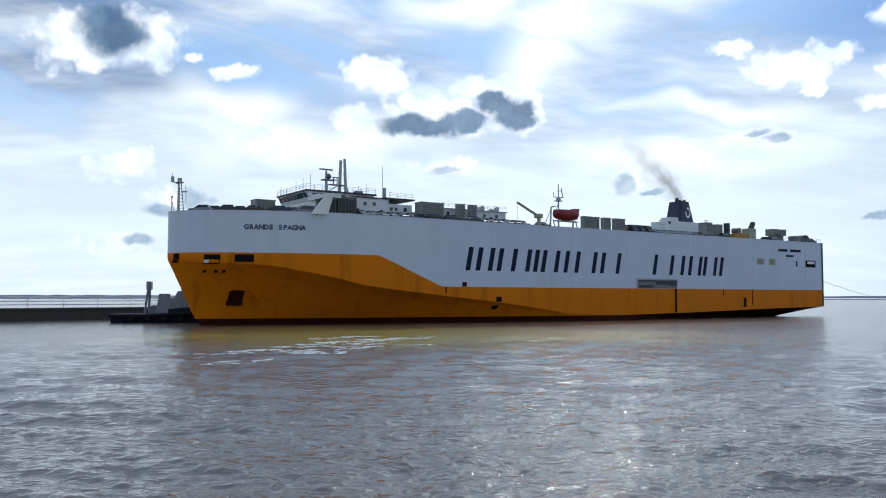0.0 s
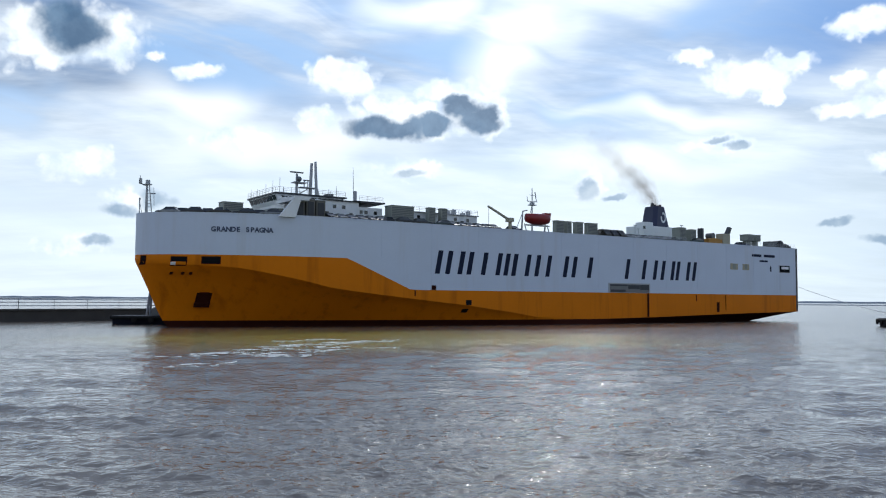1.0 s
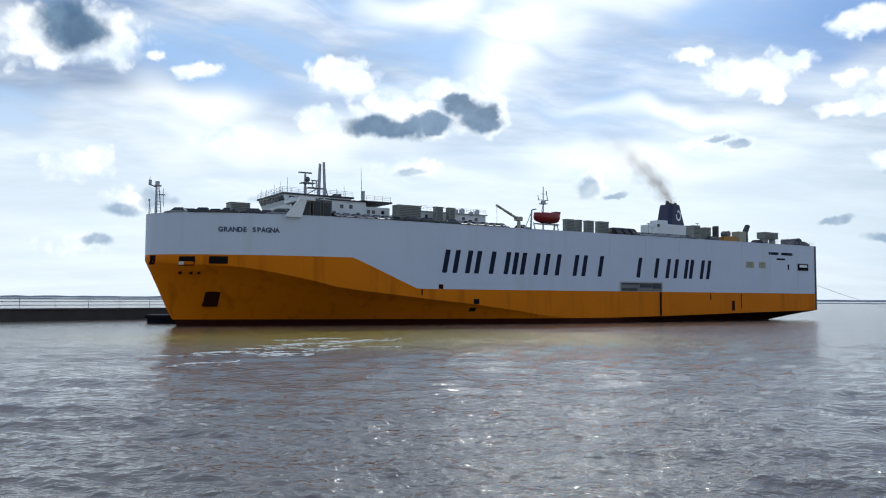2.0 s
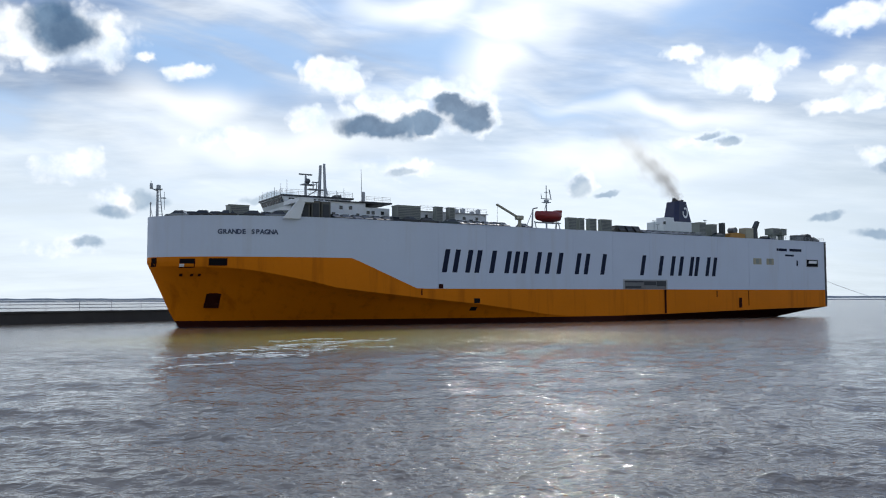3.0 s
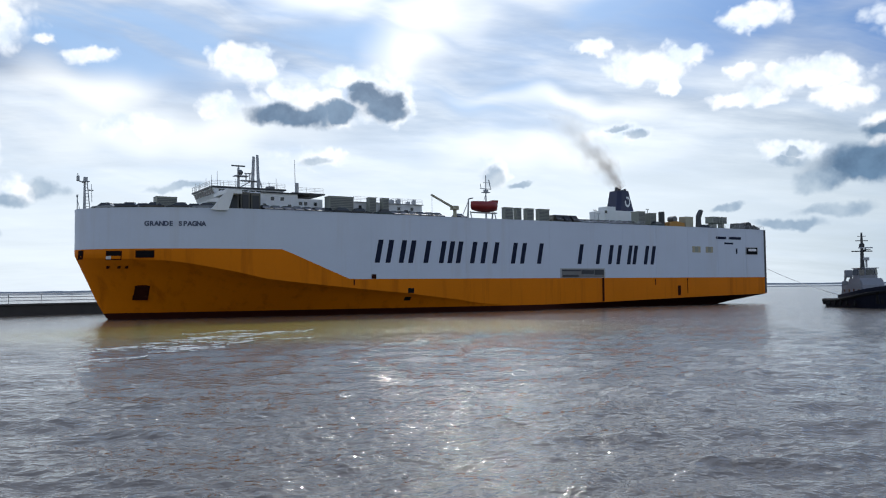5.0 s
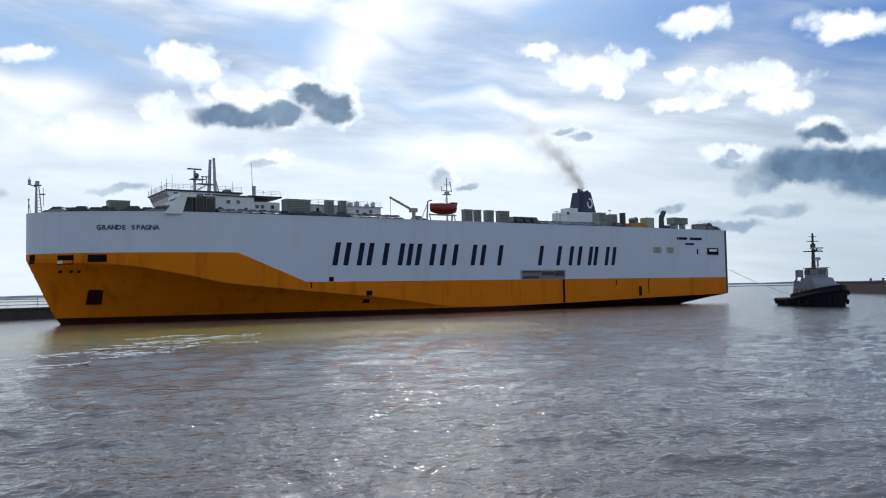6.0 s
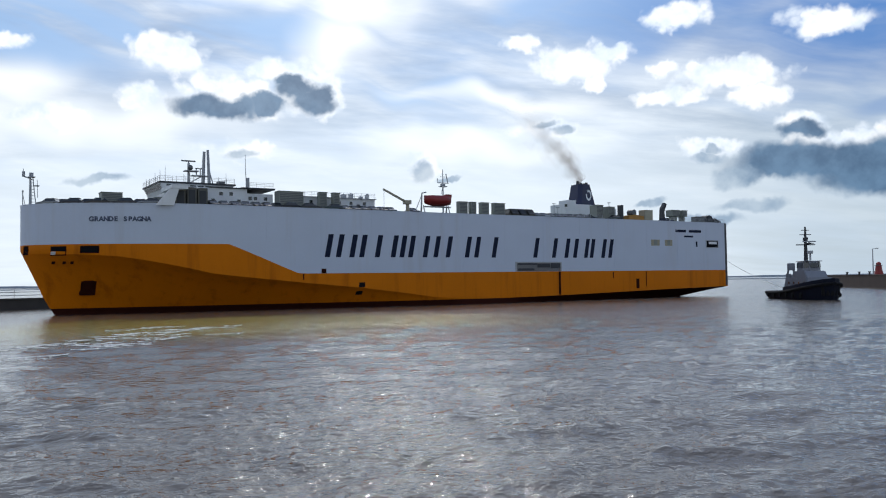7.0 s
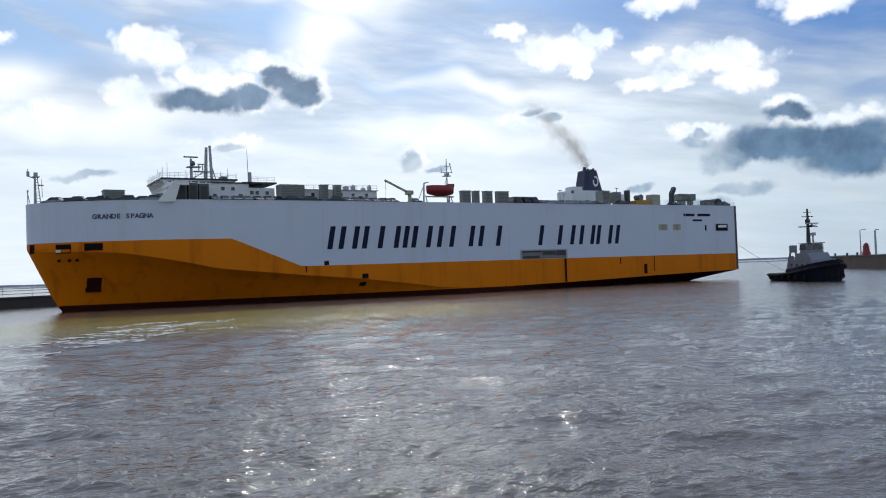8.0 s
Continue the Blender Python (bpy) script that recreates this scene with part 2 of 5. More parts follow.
WATER = water_material()
WHITE_HULL = surface("white_hull_paint", (0.545, 0.595, 0.685), 0.45, vary=0.06, scale=0.12, fine=2.5, streaks=0.18, run_scale=0.35, rust=(0.42, 0.38, 0.33))
YELLOW_HULL = surface("yellow_hull_paint", (0.64, 0.172, 0.001), 0.5, vary=0.10, scale=0.15, fine=2.0, streaks=0.40, run_scale=0.32, rust=(0.20, 0.045, 0.002), spec=0.1)
BOOT = surface("dark_red_boot_paint", (0.035, 0.009, 0.006), 0.8, vary=0.3, scale=0.4, spec=0.04)
WHITE = surface("white_superstructure_paint", (0.74, 0.75, 0.75), 0.5, vary=0.07, scale=0.5, streaks=0.15, rust=(0.45, 0.36, 0.28))
NAVY = surface("navy_letter_paint", (0.008, 0.012, 0.035), 0.6, vary=0.15, spec=0.15)
FADED_NAVY = surface("faded_navy_letter_paint", (0.085, 0.10, 0.15), 0.6, vary=0.2, spec=0.2)
FUNNEL_BLUE = surface("funnel_blue_paint", (0.008, 0.014, 0.055), 0.4, vary=0.12, scale=0.4)
DECK_GREEN = surface("deck_green_paint", (0.07, 0.12, 0.09), 0.75, vary=0.2, scale=0.5)
VENT_GREY = surface("vent_grey_green_paint", (0.25, 0.265, 0.23), 0.55, vary=0.14, scale=0.8, streaks=0.3, rust=(0.14, 0.10, 0.07))
TRUNK_OLIVE = surface("dark_olive_trunk_paint", (0.105, 0.10, 0.08), 0.6, vary=0.2, scale=0.8, streaks=0.4, rust=(0.07, 0.045, 0.03))
DARK_GREY = surface("dark_grey_paint", (0.035, 0.037, 0.042), 0.55, vary=0.2)
BLACK = surface("black_opening", (0.006, 0.006, 0.008), 0.8, vary=0.2, spec=0.1)
GLASS = surface("dark_window_glass", (0.012, 0.016, 0.02), 0.08, vary=0.1, bump=0.0, spec=0.8)
STEEL = surface("grey_mast_paint", (0.38, 0.39, 0.40), 0.5, vary=0.12, scale=1.5)
DULL_STEEL = surface("dull_steel", (0.13, 0.135, 0.14), 0.5, 0.4, vary=0.2, scale=1.5)
BOAT_RED = surface("lifeboat_red_plastic", (0.22, 0.010, 0.010), 0.4, vary=0.1, scale=1.0)
CRANE_PAINT = surface("pale_crane_paint", (0.36, 0.33, 0.24), 0.5, vary=0.15, scale=1.2)
RAMP_YELLOW = surface("worn_yellow_gear_paint", (0.42, 0.20, 0.03), 0.55, vary=0.2, scale=0.9, streaks=0.5)
BEIGE = surface("beige_shutter_paint", (0.36, 0.32, 0.22), 0.6, vary=0.12)
RAMP_GREY = surface("grey_ramp_plate", (0.17, 0.17, 0.17), 0.6, vary=0.2, scale=0.5, streaks=0.4)
CAR_PAINT = surface("car_paint", (0.1, 0.1, 0.1), 0.25, 0.3, vary=0.03, tints=[(0.015, 0.016, 0.02), (0.02, 0.03, 0.06), (0.06, 0.062, 0.066), (0.03, 0.03, 0.032), (0.16, 0.17, 0.18), (0.012, 0.014, 0.016), (0.03, 0.026, 0.022), (0.025, 0.04, 0.045)])
RUBBER = surface("black_rubber", (0.010, 0.010, 0.011), 0.85, vary=0.2, scale=2.0, spec=0.2)
TUG_HULL = surface("tug_hull_paint", (0.006, 0.008, 0.018), 0.6, vary=0.2, scale=0.7, spec=0.15)
TUG_WHITE = surface("tug_house_paint", (0.20, 0.21, 0.235), 0.5, vary=0.08, scale=0.8, streaks=0.2)
TUG_RED = surface("tug_deck_red_paint", (0.16, 0.05, 0.035), 0.7, vary=0.2)
ROPE = surface("tow_rope_fibre", (0.70, 0.69, 0.65), 0.9, vary=0.2, scale=3.0)
STONE = surface("dark_pier_stone", (0.048, 0.042, 0.036), 0.85, vary=0.35, scale=0.35, fine=3.0, bump=0.08)
BROWN_WALL = surface("brown_pier_wall", (0.052, 0.032, 0.024), 0.85, vary=0.3, scale=0.3, streaks=0.4, rust=(0.03, 0.02, 0.016), bump=0.06)
BEACON_RED = surface("beacon_red_paint", (0.27, 0.022, 0.02), 0.5, vary=0.12)
# distance haze is mixed into this grey-blue, for shore and breakwater alike
FAR_SHORE = surface("far_shore_haze_tint", (0.24, 0.27, 0.30), 0.9, vary=0.2, scale=0.02)
FOAM = foam_material()


def smoke_material(name, alpha):
    """Brown smoke, thin towards its edges and as it rises."""
    mat = bpy.data.materials.new(name)
    mat.use_nodes = True
    n = Nodes(mat.node_tree)
    at = n.node("ShaderNodeTexCoord", 3)
    sep = mat.node_tree.nodes.new("ShaderNodeSeparateXYZ")
    n.put(n.node("ShaderNodeTexCoord", 2), sep.inputs[0])
    across = n.m("ABSOLUTE", n.m("SUBTRACT", n.m("MULTIPLY", sep.outputs[0], 2.0), 1.0))
    edge = n.m("SUBTRACT", 1.0, n.ramp(n.m("ADD", across, n.m("MULTIPLY", n.m("SUBTRACT", n.noise(at, 0.30, 4.0, 0.6), 0.5), 1.1)), 0.05, 0.95))
    fade = n.m("POWER", n.m("SUBTRACT", 1.0, sep.outputs[1]), 1.3)
    rim = n.m("SUBTRACT", 1.0, n.ramp(across, 0.7, 1.0))
    curl = n.m("ADD", 0.45, n.m("MULTIPLY", n.ramp(n.noise(at, 0.25, 3.0, 0.5), 0.3, 0.7), 0.55))
    thick = n.m("MULTIPLY", n.m("MULTIPLY", n.m("MULTIPLY", edge, rim), n.m("MULTIPLY", fade, curl)), alpha)
    mixed = mat.node_tree.nodes.new("ShaderNodeMixShader")
    n.put(thick, mixed.inputs[0])
    n.put(n.node("ShaderNodeBsdfTransparent"), mixed.inputs[1])
    both = mat.node_tree.nodes.new("ShaderNodeMixShader")
    n.put(0.5, both.inputs[0])
    n.put(n.node("ShaderNodeBsdfDiffuse", 0, {0: (0.50, 0.40, 0.32, 1)}), both.inputs[1])
    n.put(n.node("ShaderNodeBsdfTranslucent", 0, {0: (0.50, 0.40, 0.32, 1)}), both.inputs[2])
    n.put(both.outputs[0], mixed.inputs[2])
    n.put(mixed.outputs[0], mat.node_tree.nodes.new("ShaderNodeOutputMaterial").inputs[0])
    return mat


SMOKE = [smoke_material("smoke_core", 0.62), smoke_material("smoke_body", 0.50), smoke_material("smoke_edge", 0.40)]


# ---- mesh helpers ----
def link_mesh(name, bm, material, parent=None, smooth=False):
    me = bpy.data.meshes.new(name)
    bmesh.ops.recalc_face_normals(bm, faces=bm.faces)
    bm.to_mesh(me)
    bm.free()
    for m in material if isinstance(material, (list, tuple)) else [material]:
        me.materials.append(m)
    if smooth:
        me.shade_smooth()
    ob = new(name, me)
    ob.parent = parent
    return ob


def part(name, bm, material, parent, label="", smooth=False):
    ob = link_mesh(name, bm, material, parent, smooth)
    return tagged(ob, label) if label else ob


def root(name, label, category, group=""):
    return tagged(new(name), label, category, group)


def box(bm, x0, x1, y0, y1, z0, z1, bevel=0.0, m=None):
    """A block between limits, with worn edges."""
    made = bmesh.ops.create_cube(bm, size=1.0, matrix=Matrix.Translation(((x0 + x1) / 2, (y0 + y1) / 2, (z0 + z1) / 2)) @ Matrix.Diagonal((x1 - x0, y1 - y0, z1 - z0, 1)))
    vs = made["verts"]
    if m is not None:
        bmesh.ops.transform(bm, matrix=m, verts=vs)
    if bevel:
        edges = list({e for v in vs for e in v.link_edges})
        bmesh.ops.bevel(bm, geom=edges, offset=bevel, segments=1, affect="EDGES", profile=0.5)
    return bm


def tube(bm, a, b, r, r2=None, seg=8):
    a, b = Vector(a), Vector(b)
    d = b - a
    turn = d.to_track_quat("Z", "Y").to_matrix().to_4x4()
    bmesh.ops.create_cone(bm, cap_ends=True, segments=seg, radius1=r, radius2=r if r2 is None else r2, depth=d.length, matrix=Matrix.Translation((a + b) / 2) @ turn)
    return bm


def prism(bm, outline, y0, y1):
    """Extrudes an x, z outline from y0 to y1."""
    low = [bm.verts.new((x, y0, z)) for x, z in outline]
    high = [bm.verts.new((x, y1, z)) for x, z in outline]
    bm.faces.new(low)
    bm.faces.new(high[::-1])
    for i in range(len(outline)):
        j = (i + 1) % len(outline)
        bm.faces.new((low[i], high[i], high[j], low[j]))
    return bm


def fresh():
    return bmesh.new()


# ---- water ----
WAVE = 0.0062


def build_water():
    """One sheet of water with wind waves; the mesh is finest off the quay and widens with distance."""
    rng = np.random.RandomState(4)
    ys = [-4600.0, -1500.0, -400.0, -120.0, -40.0, -10.0, 4.0, 12.0, 17.0, 19.5]
    while ys[-1] < 4600:
        ys.append(ys[-1] + min(60.0, 0.000215 * ys[-1] ** 2 + 0.006) + 0.03)
    ys = np.array(ys)
    outer = np.geomspace(1.28, 420.0, 40)
    fan = np.concatenate([-outer[::-1], -np.arange(0.74, 1.25, 0.03)[::-1], np.arange(-0.72, 1.25, 0.0021), outer])
    gs, gy = np.meshgrid(fan, ys)
    wide = np.maximum(gy, 16.0)
    gx = gs * wide
    gx = gx / np.sqrt(1 + (gx / 6000.0) ** 2)
    gz = np.zeros_like(gx)
    cell_y = np.gradient(ys)[:, None] + 0 * gx
    cell_x = np.gradient(fan)[None, :] * wide
    for k in range(84):
        lam = 0.34 * (6.5 / 0.34) ** rng.rand()
        way = radians(-97) + rng.randn() * (0.62 + 0.22 / lam)
        c, s = math.cos(way), math.sin(way)
        kx, ky = c * 2 * math.pi / lam, s * 2 * math.pi / lam
        bend = 1.1 * np.sin(gx * rng.uniform(0.02, 0.09) + gy * rng.uniform(0.02, 0.09) + rng.rand() * 6)
        gust = 0.65 + 0.35 * np.sin(gx * rng.uniform(0.03, 0.2) + gy * rng.uniform(0.05, 0.25) + rng.rand() * 6)
        step = abs(s) * cell_y + abs(c) * cell_x
        amp = WAVE * lam ** 0.9 * (0.5 + rng.rand())
        swing = np.sin(gx * kx + gy * ky + bend + rng.rand() * 6.28)
        gz += amp * gust * np.clip(lam / step / 2.2 - 0.6, 0, 1) * (swing + 0.25 * swing * swing)
    gz *= np.interp(gy, [110, 150], [1.0, 0.55])
    verts = np.stack([gx, gy, gz], -1).reshape(-1, 3)
    w, h = len(fan), len(ys)
    i = (np.arange(h - 1)[:, None] * w + np.arange(w - 1)[None, :]).reshape(-1)
    faces = np.stack([i, i + 1, i + 1 + w, i + w], -1)
    me = bpy.data.meshes.new("water")
    me.from_pydata(verts.tolist(), [], faces.tolist())
    me.materials.append(WATER)
    me.shade_smooth()
    return tagged(new("water", me), "muddy grey-brown harbour water with wind ripples", "water", kind="structure")


water = build_water()


def build_foam():
    """Short ragged dashes of wash that lie on the water off the ship's bow."""
    rng = random.Random(7)
    bm = fresh()
    arcs = [((-2, 106), (-15, 92), 14), ((-7, 97), (-20, 76), 14), ((-3, 92), (-14, 78), 9), ((-9, 110), (-14, 103), 4), ((-10, 80), (-17, 66), 6)]
    for (x0, y0), (x1, y1), count in arcs:
        way = math.atan2(y0 - y1, x0 - x1)
        for i in range(count):
            f = (i + rng.random()) / count
            cx, cy = x0 + (x1 - x0) * f + rng.gauss(0, 1.0), y0 + (y1 - y0) * f + rng.gauss(0, 1.4)
            length, wide, turn = rng.uniform(2.0, 6.5), rng.uniform(0.25, 0.75), way * 0.45 + rng.gauss(0, 0.15)
            c, s = math.cos(turn), math.sin(turn)
            rows = []
            for k in range(15):
                u = k / 7 - 1
                half = wide * (1 - u * u) ** 0.6 * rng.uniform(0.4, 1.3) + 0.03
                sway = 0.45 * math.sin(u * 4 + cx) + rng.gauss(0, 0.08)
                rows.append([bm.verts.new((cx + c * u * length / 2 - s * (sway + q * half), cy + s * u * length / 2 + c * (sway + q * half), 0.16 - 0.05 * abs(q))) for q in (-1, 0, 1)])
            for a, b in zip(rows, rows[1:]):
                for k in range(2):
                    bm.faces.new((a[k], a[k + 1], b[k + 1], b[k]))
    return tagged(link_mesh("foam_streaks", bm, FOAM, smooth=True), "broken white streaks of foam on the water", "foam", kind="stuff")


foam = build_foam()

# ---- the car carrier ----
TOP, DECK, HALF = 20.44, 20.05, 15.55
SHIP_PATH = [(0.0, 24.52, 196.36, 213.39), (1.0, 26.79, 196.2, 211.33), (2.0, 29.25, 195.99, 209.23), (3.0, 31.91, 195.74, 207.08), (4.0, 34.76, 195.43, 204.9),
             (5.0, 37.8, 195.08, 202.67), (6.0, 41.04, 194.69, 200.39), (7.0, 44.47, 194.24, 198.08), (8.0, 48.09, 193.75, 195.72)]
ship = root("car_carrier_ship", "white and orange-yellow car carrier ship moving astern on the water", "ship")


def stem(z):
    """How far forward the bow reaches at a height."""
    return 88.35 if z >= 12 else 82.0 + 6.35 * max(0.0, z + 2) / 14 - 0.9 * max(0, 2 - z) / 4


def chine(x):
    if x > -12:
        knots = [(-12, 1.25), (0, 1.25), (8, 1.8), (14, 2.7), (26, 4.2), (37.5, 5.3), (52, 6.8), (57, 7.4), (62.5, 8.7), (68, 9.8), (73, 10.7), (78, 11.1), (89, 11.5)]
    else:
        knots = [(-89, 2.75), (-60, 2.2), (-30, 1.5), (-12, 1.25)]
    return float(np.interp(x, [k[0] for k in knots], [k[1] for k in knots]))


def paint(x):
    return float(np.interp(x, [39.8, 53.8], [7.25, 13.0]))


def keel(x):
    """Where the plating ends below: under water, but lifted clear towards the stern."""
    return float(np.interp(x, [-88.35, -67], [2.45, -2.0]))


def upper(x, reach):
    if x <= 57:
        return HALF
    u = min(1.0, (x - 57) / (reach - 57))
    return HALF * max(0.0, 1 - u ** 1.6) ** 0.55


def half_breadth(x, z):
    k = chine(x)
    reach = stem(z)
    full = upper(x, reach)
    if z >= k:
        return full
    if x > 0:
        low = HALF * max(0.0, 1 - (x / 82.0) ** 1.15) if x < 82 else 0.0
    else:
        low = HALF * (1 - 0.55 * max(0.0, (-12 - x) / 76) ** 0.8)
    f = min(1.0, (k - z) / k)
    return max(0.0, min(full, full + (low - full) * f ** 0.72))


def hull_strip(bm, low, high, rows, stations, side):
    """Plating between two height functions, on one side."""
    grid = []
    for u in stations:
        col = []
        for j in range(rows + 1):
            q = j / rows
            if u <= 57:
                x = u
                z = low(x) + (high(x) - low(x)) * q
            else:
                # stations close up on the raked stem
                xx = u
                for _ in range(3):
                    z = low(xx) + (high(xx) - low(xx)) * q
                    xx = 57 + (u - 57) / 31.35 * (stem(z) - 57)
                x = xx
            b = half_breadth(x, z) if u < 88.34 else 0.0
            col.append(bm.verts.new((x, side * b, z)))
        grid.append(col)
    for a, b in zip(grid, grid[1:]):
        for j in range(rows):
            bm.faces.new((a[j], b[j], b[j + 1], a[j + 1]))
    return grid


STATIONS = [-88.35] + list(np.arange(-86, 56, 2.0)) + list(np.arange(57, 80, 1.2)) + list(np.arange(80, 86, 0.7)) + [86.3, 86.8, 87.3, 87.7, 88.0, 88.2, 88.35]
# boot paint; aft it rises to the chine, painting in the tuck's shade
BOOT_SHADE_TOP = lambda x: max(keel(x) + 0.02, chine(x) - 0.05 if x < -12 else float(np.interp(x, [-12, 0, 89], [1.2, 1.2, 1.2])))


def build_hull():
    for name, material, label, bands in [
        ("boot_and_tuck_shade", BOOT, "dark red-brown band along the waterline, painted up over the shaded stern tuck", [(keel, BOOT_SHADE_TOP, 4)]),
        ("lower_hull", YELLOW_HULL, "orange-yellow painted lower hull", [(BOOT_SHADE_TOP, lambda x: max(chine(x), BOOT_SHADE_TOP(x) + 0.04), 6), (lambda x: max(chine(x), BOOT_SHADE_TOP(x) + 0.04), paint, 4)]),
        ("upper_hull", WHITE_HULL, "white painted upper hull", [(paint, lambda x: TOP, 6)]),
    ]:
        bm = fresh()
        for low, high, rows in bands:
            for side in (1, -1):
                g = hull_strip(bm, low, high, rows, STATIONS, side)
                if side == 1:
                    port = g[0]
                else:
                    for j in range(rows):
                        bm.faces.new((port[j], port[j + 1], g[0][j + 1], g[0][j]))
        ob = part(name, bm, material, ship, label, smooth=True)
        me = ob.data
        # keep the chine and the transom corner crisp
        for e in me.edges:
            a, b = me.vertices[e.vertices[0]].co, me.vertices[e.vertices[1]].co
            if (a.x < -88.3 and b.x < -88.3) or all(abs(v.z - chine(v.x)) < 0.02 and abs(v.x) < 88 for v in (a, b)):
                e.use_edge_sharp = True
    bm = fresh()
    rim = [(u, max(0.0, half_breadth(u, TOP) - 0.12)) for u in STATIONS]
    left = [bm.verts.new((x, y, DECK)) for x, y in rim]
    right = [bm.verts.new((x, -y - 0.001, DECK)) for x, y in rim]
    for i in range(len(rim) - 1):
        bm.faces.new((left[i], left[i + 1], right[i + 1], right[i]))
    part("weather_deck", bm, DECK_GREEN, ship, "green painted open weather deck")
    # rounded gunwale round the top of the plating
    bm = fresh()
    for side in (1, -1):
        rows = []
        for u in STATIONS:
            y = half_breadth(u, TOP) if u < 88.34 else 0.0
            rows.append([bm.verts.new((u, side * (y + dy), TOP + dz)) for dy, dz in ((0.05, -0.10), (0.05, 0.05), (-0.16, 0.05), (-0.16, -0.42))])
        for a, b in zip(rows, rows[1:]):
            for k in range(3):
                bm.faces.new((a[k], a[k + 1], b[k + 1], b[k]))
    part("gunwale", bm, WHITE_HULL, ship)


build_hull()


def on_hull(name, x0, x1, z0, z1, material, off=0.03, lean=0.0, label="", parent=None, n=6):
    """A plate that follows the port plating between two stations, leaning with height."""
    bm = fresh()
    outer, inner = [], []
    for i in range(n + 1):
        for j in range(3):
            z = z0 + (z1 - z0) * j / 2
            x = x0 + (x1 - x0) * i / n + lean * (z - z0)
            b = half_breadth(x, z)
            e = 0.15
            nx = -(half_breadth(x + e, z) - half_breadth(x - e, z)) / (2 * e)
            nz = -(half_breadth(x, z + e) - half_breadth(x, z - e)) / (2 * e)
            nrm = Vector((nx, 1, nz)).normalized()
            base = Vector((x, b, z))
            outer.append(bm.verts.new(base + nrm * off))
            inner.append(bm.verts.new(base - nrm * 0.05))
    at = lambda i, j: i * 3 + j
    for i in range(n):
        for j in range(2):
            bm.faces.new((outer[at(i, j)], outer[at(i + 1, j)], outer[at(i + 1, j + 1)], outer[at(i, j + 1)]))
    ring = [at(i, 0) for i in range(n + 1)] + [at(n, 1), at(n, 2)] + [at(i, 2) for i in range(n - 1, -1, -1)] + [at(0, 1)]
    for a, b in zip(ring, ring[1:] + ring[:1]):
        bm.faces.new((outer[a], inner[a], inner[b], outer[b]))
    return part(name, bm, material, parent or ship, label)


def opening(x0, x1, z0, z1, label, light=False):
    """An opening: flat black plate painted for its shaded inside, raised steel rim."""
    hole = on_hull("hull_opening", x0, x1, z0, z1, BLACK, 0.02, label=label)
    t = 0.14
    for a, b, c, d in ((x0 - t, x1 + t, z1, z1 + t), (x0 - t, x1 + t, z0 - t, z0), (x0 - t, x0, z0, z1), (x1, x1 + t, z0, z1)):
        on_hull("rim", a, b, c, d, BOOT if z0 < 13 and z0 > 9.5 else STEEL, 0.10, parent=hole, n=2)
    if light:
        # white plate added for the bright sky showing through the opening
        on_hull("sky_gap_panel", x0 + (x1 - x0) * 0.1, x1 - (x1 - x0) * 0.22, z0 + (z1 - z0) * 0.48, z1 - 0.25, WHITE, 0.05, parent=hole, n=3)


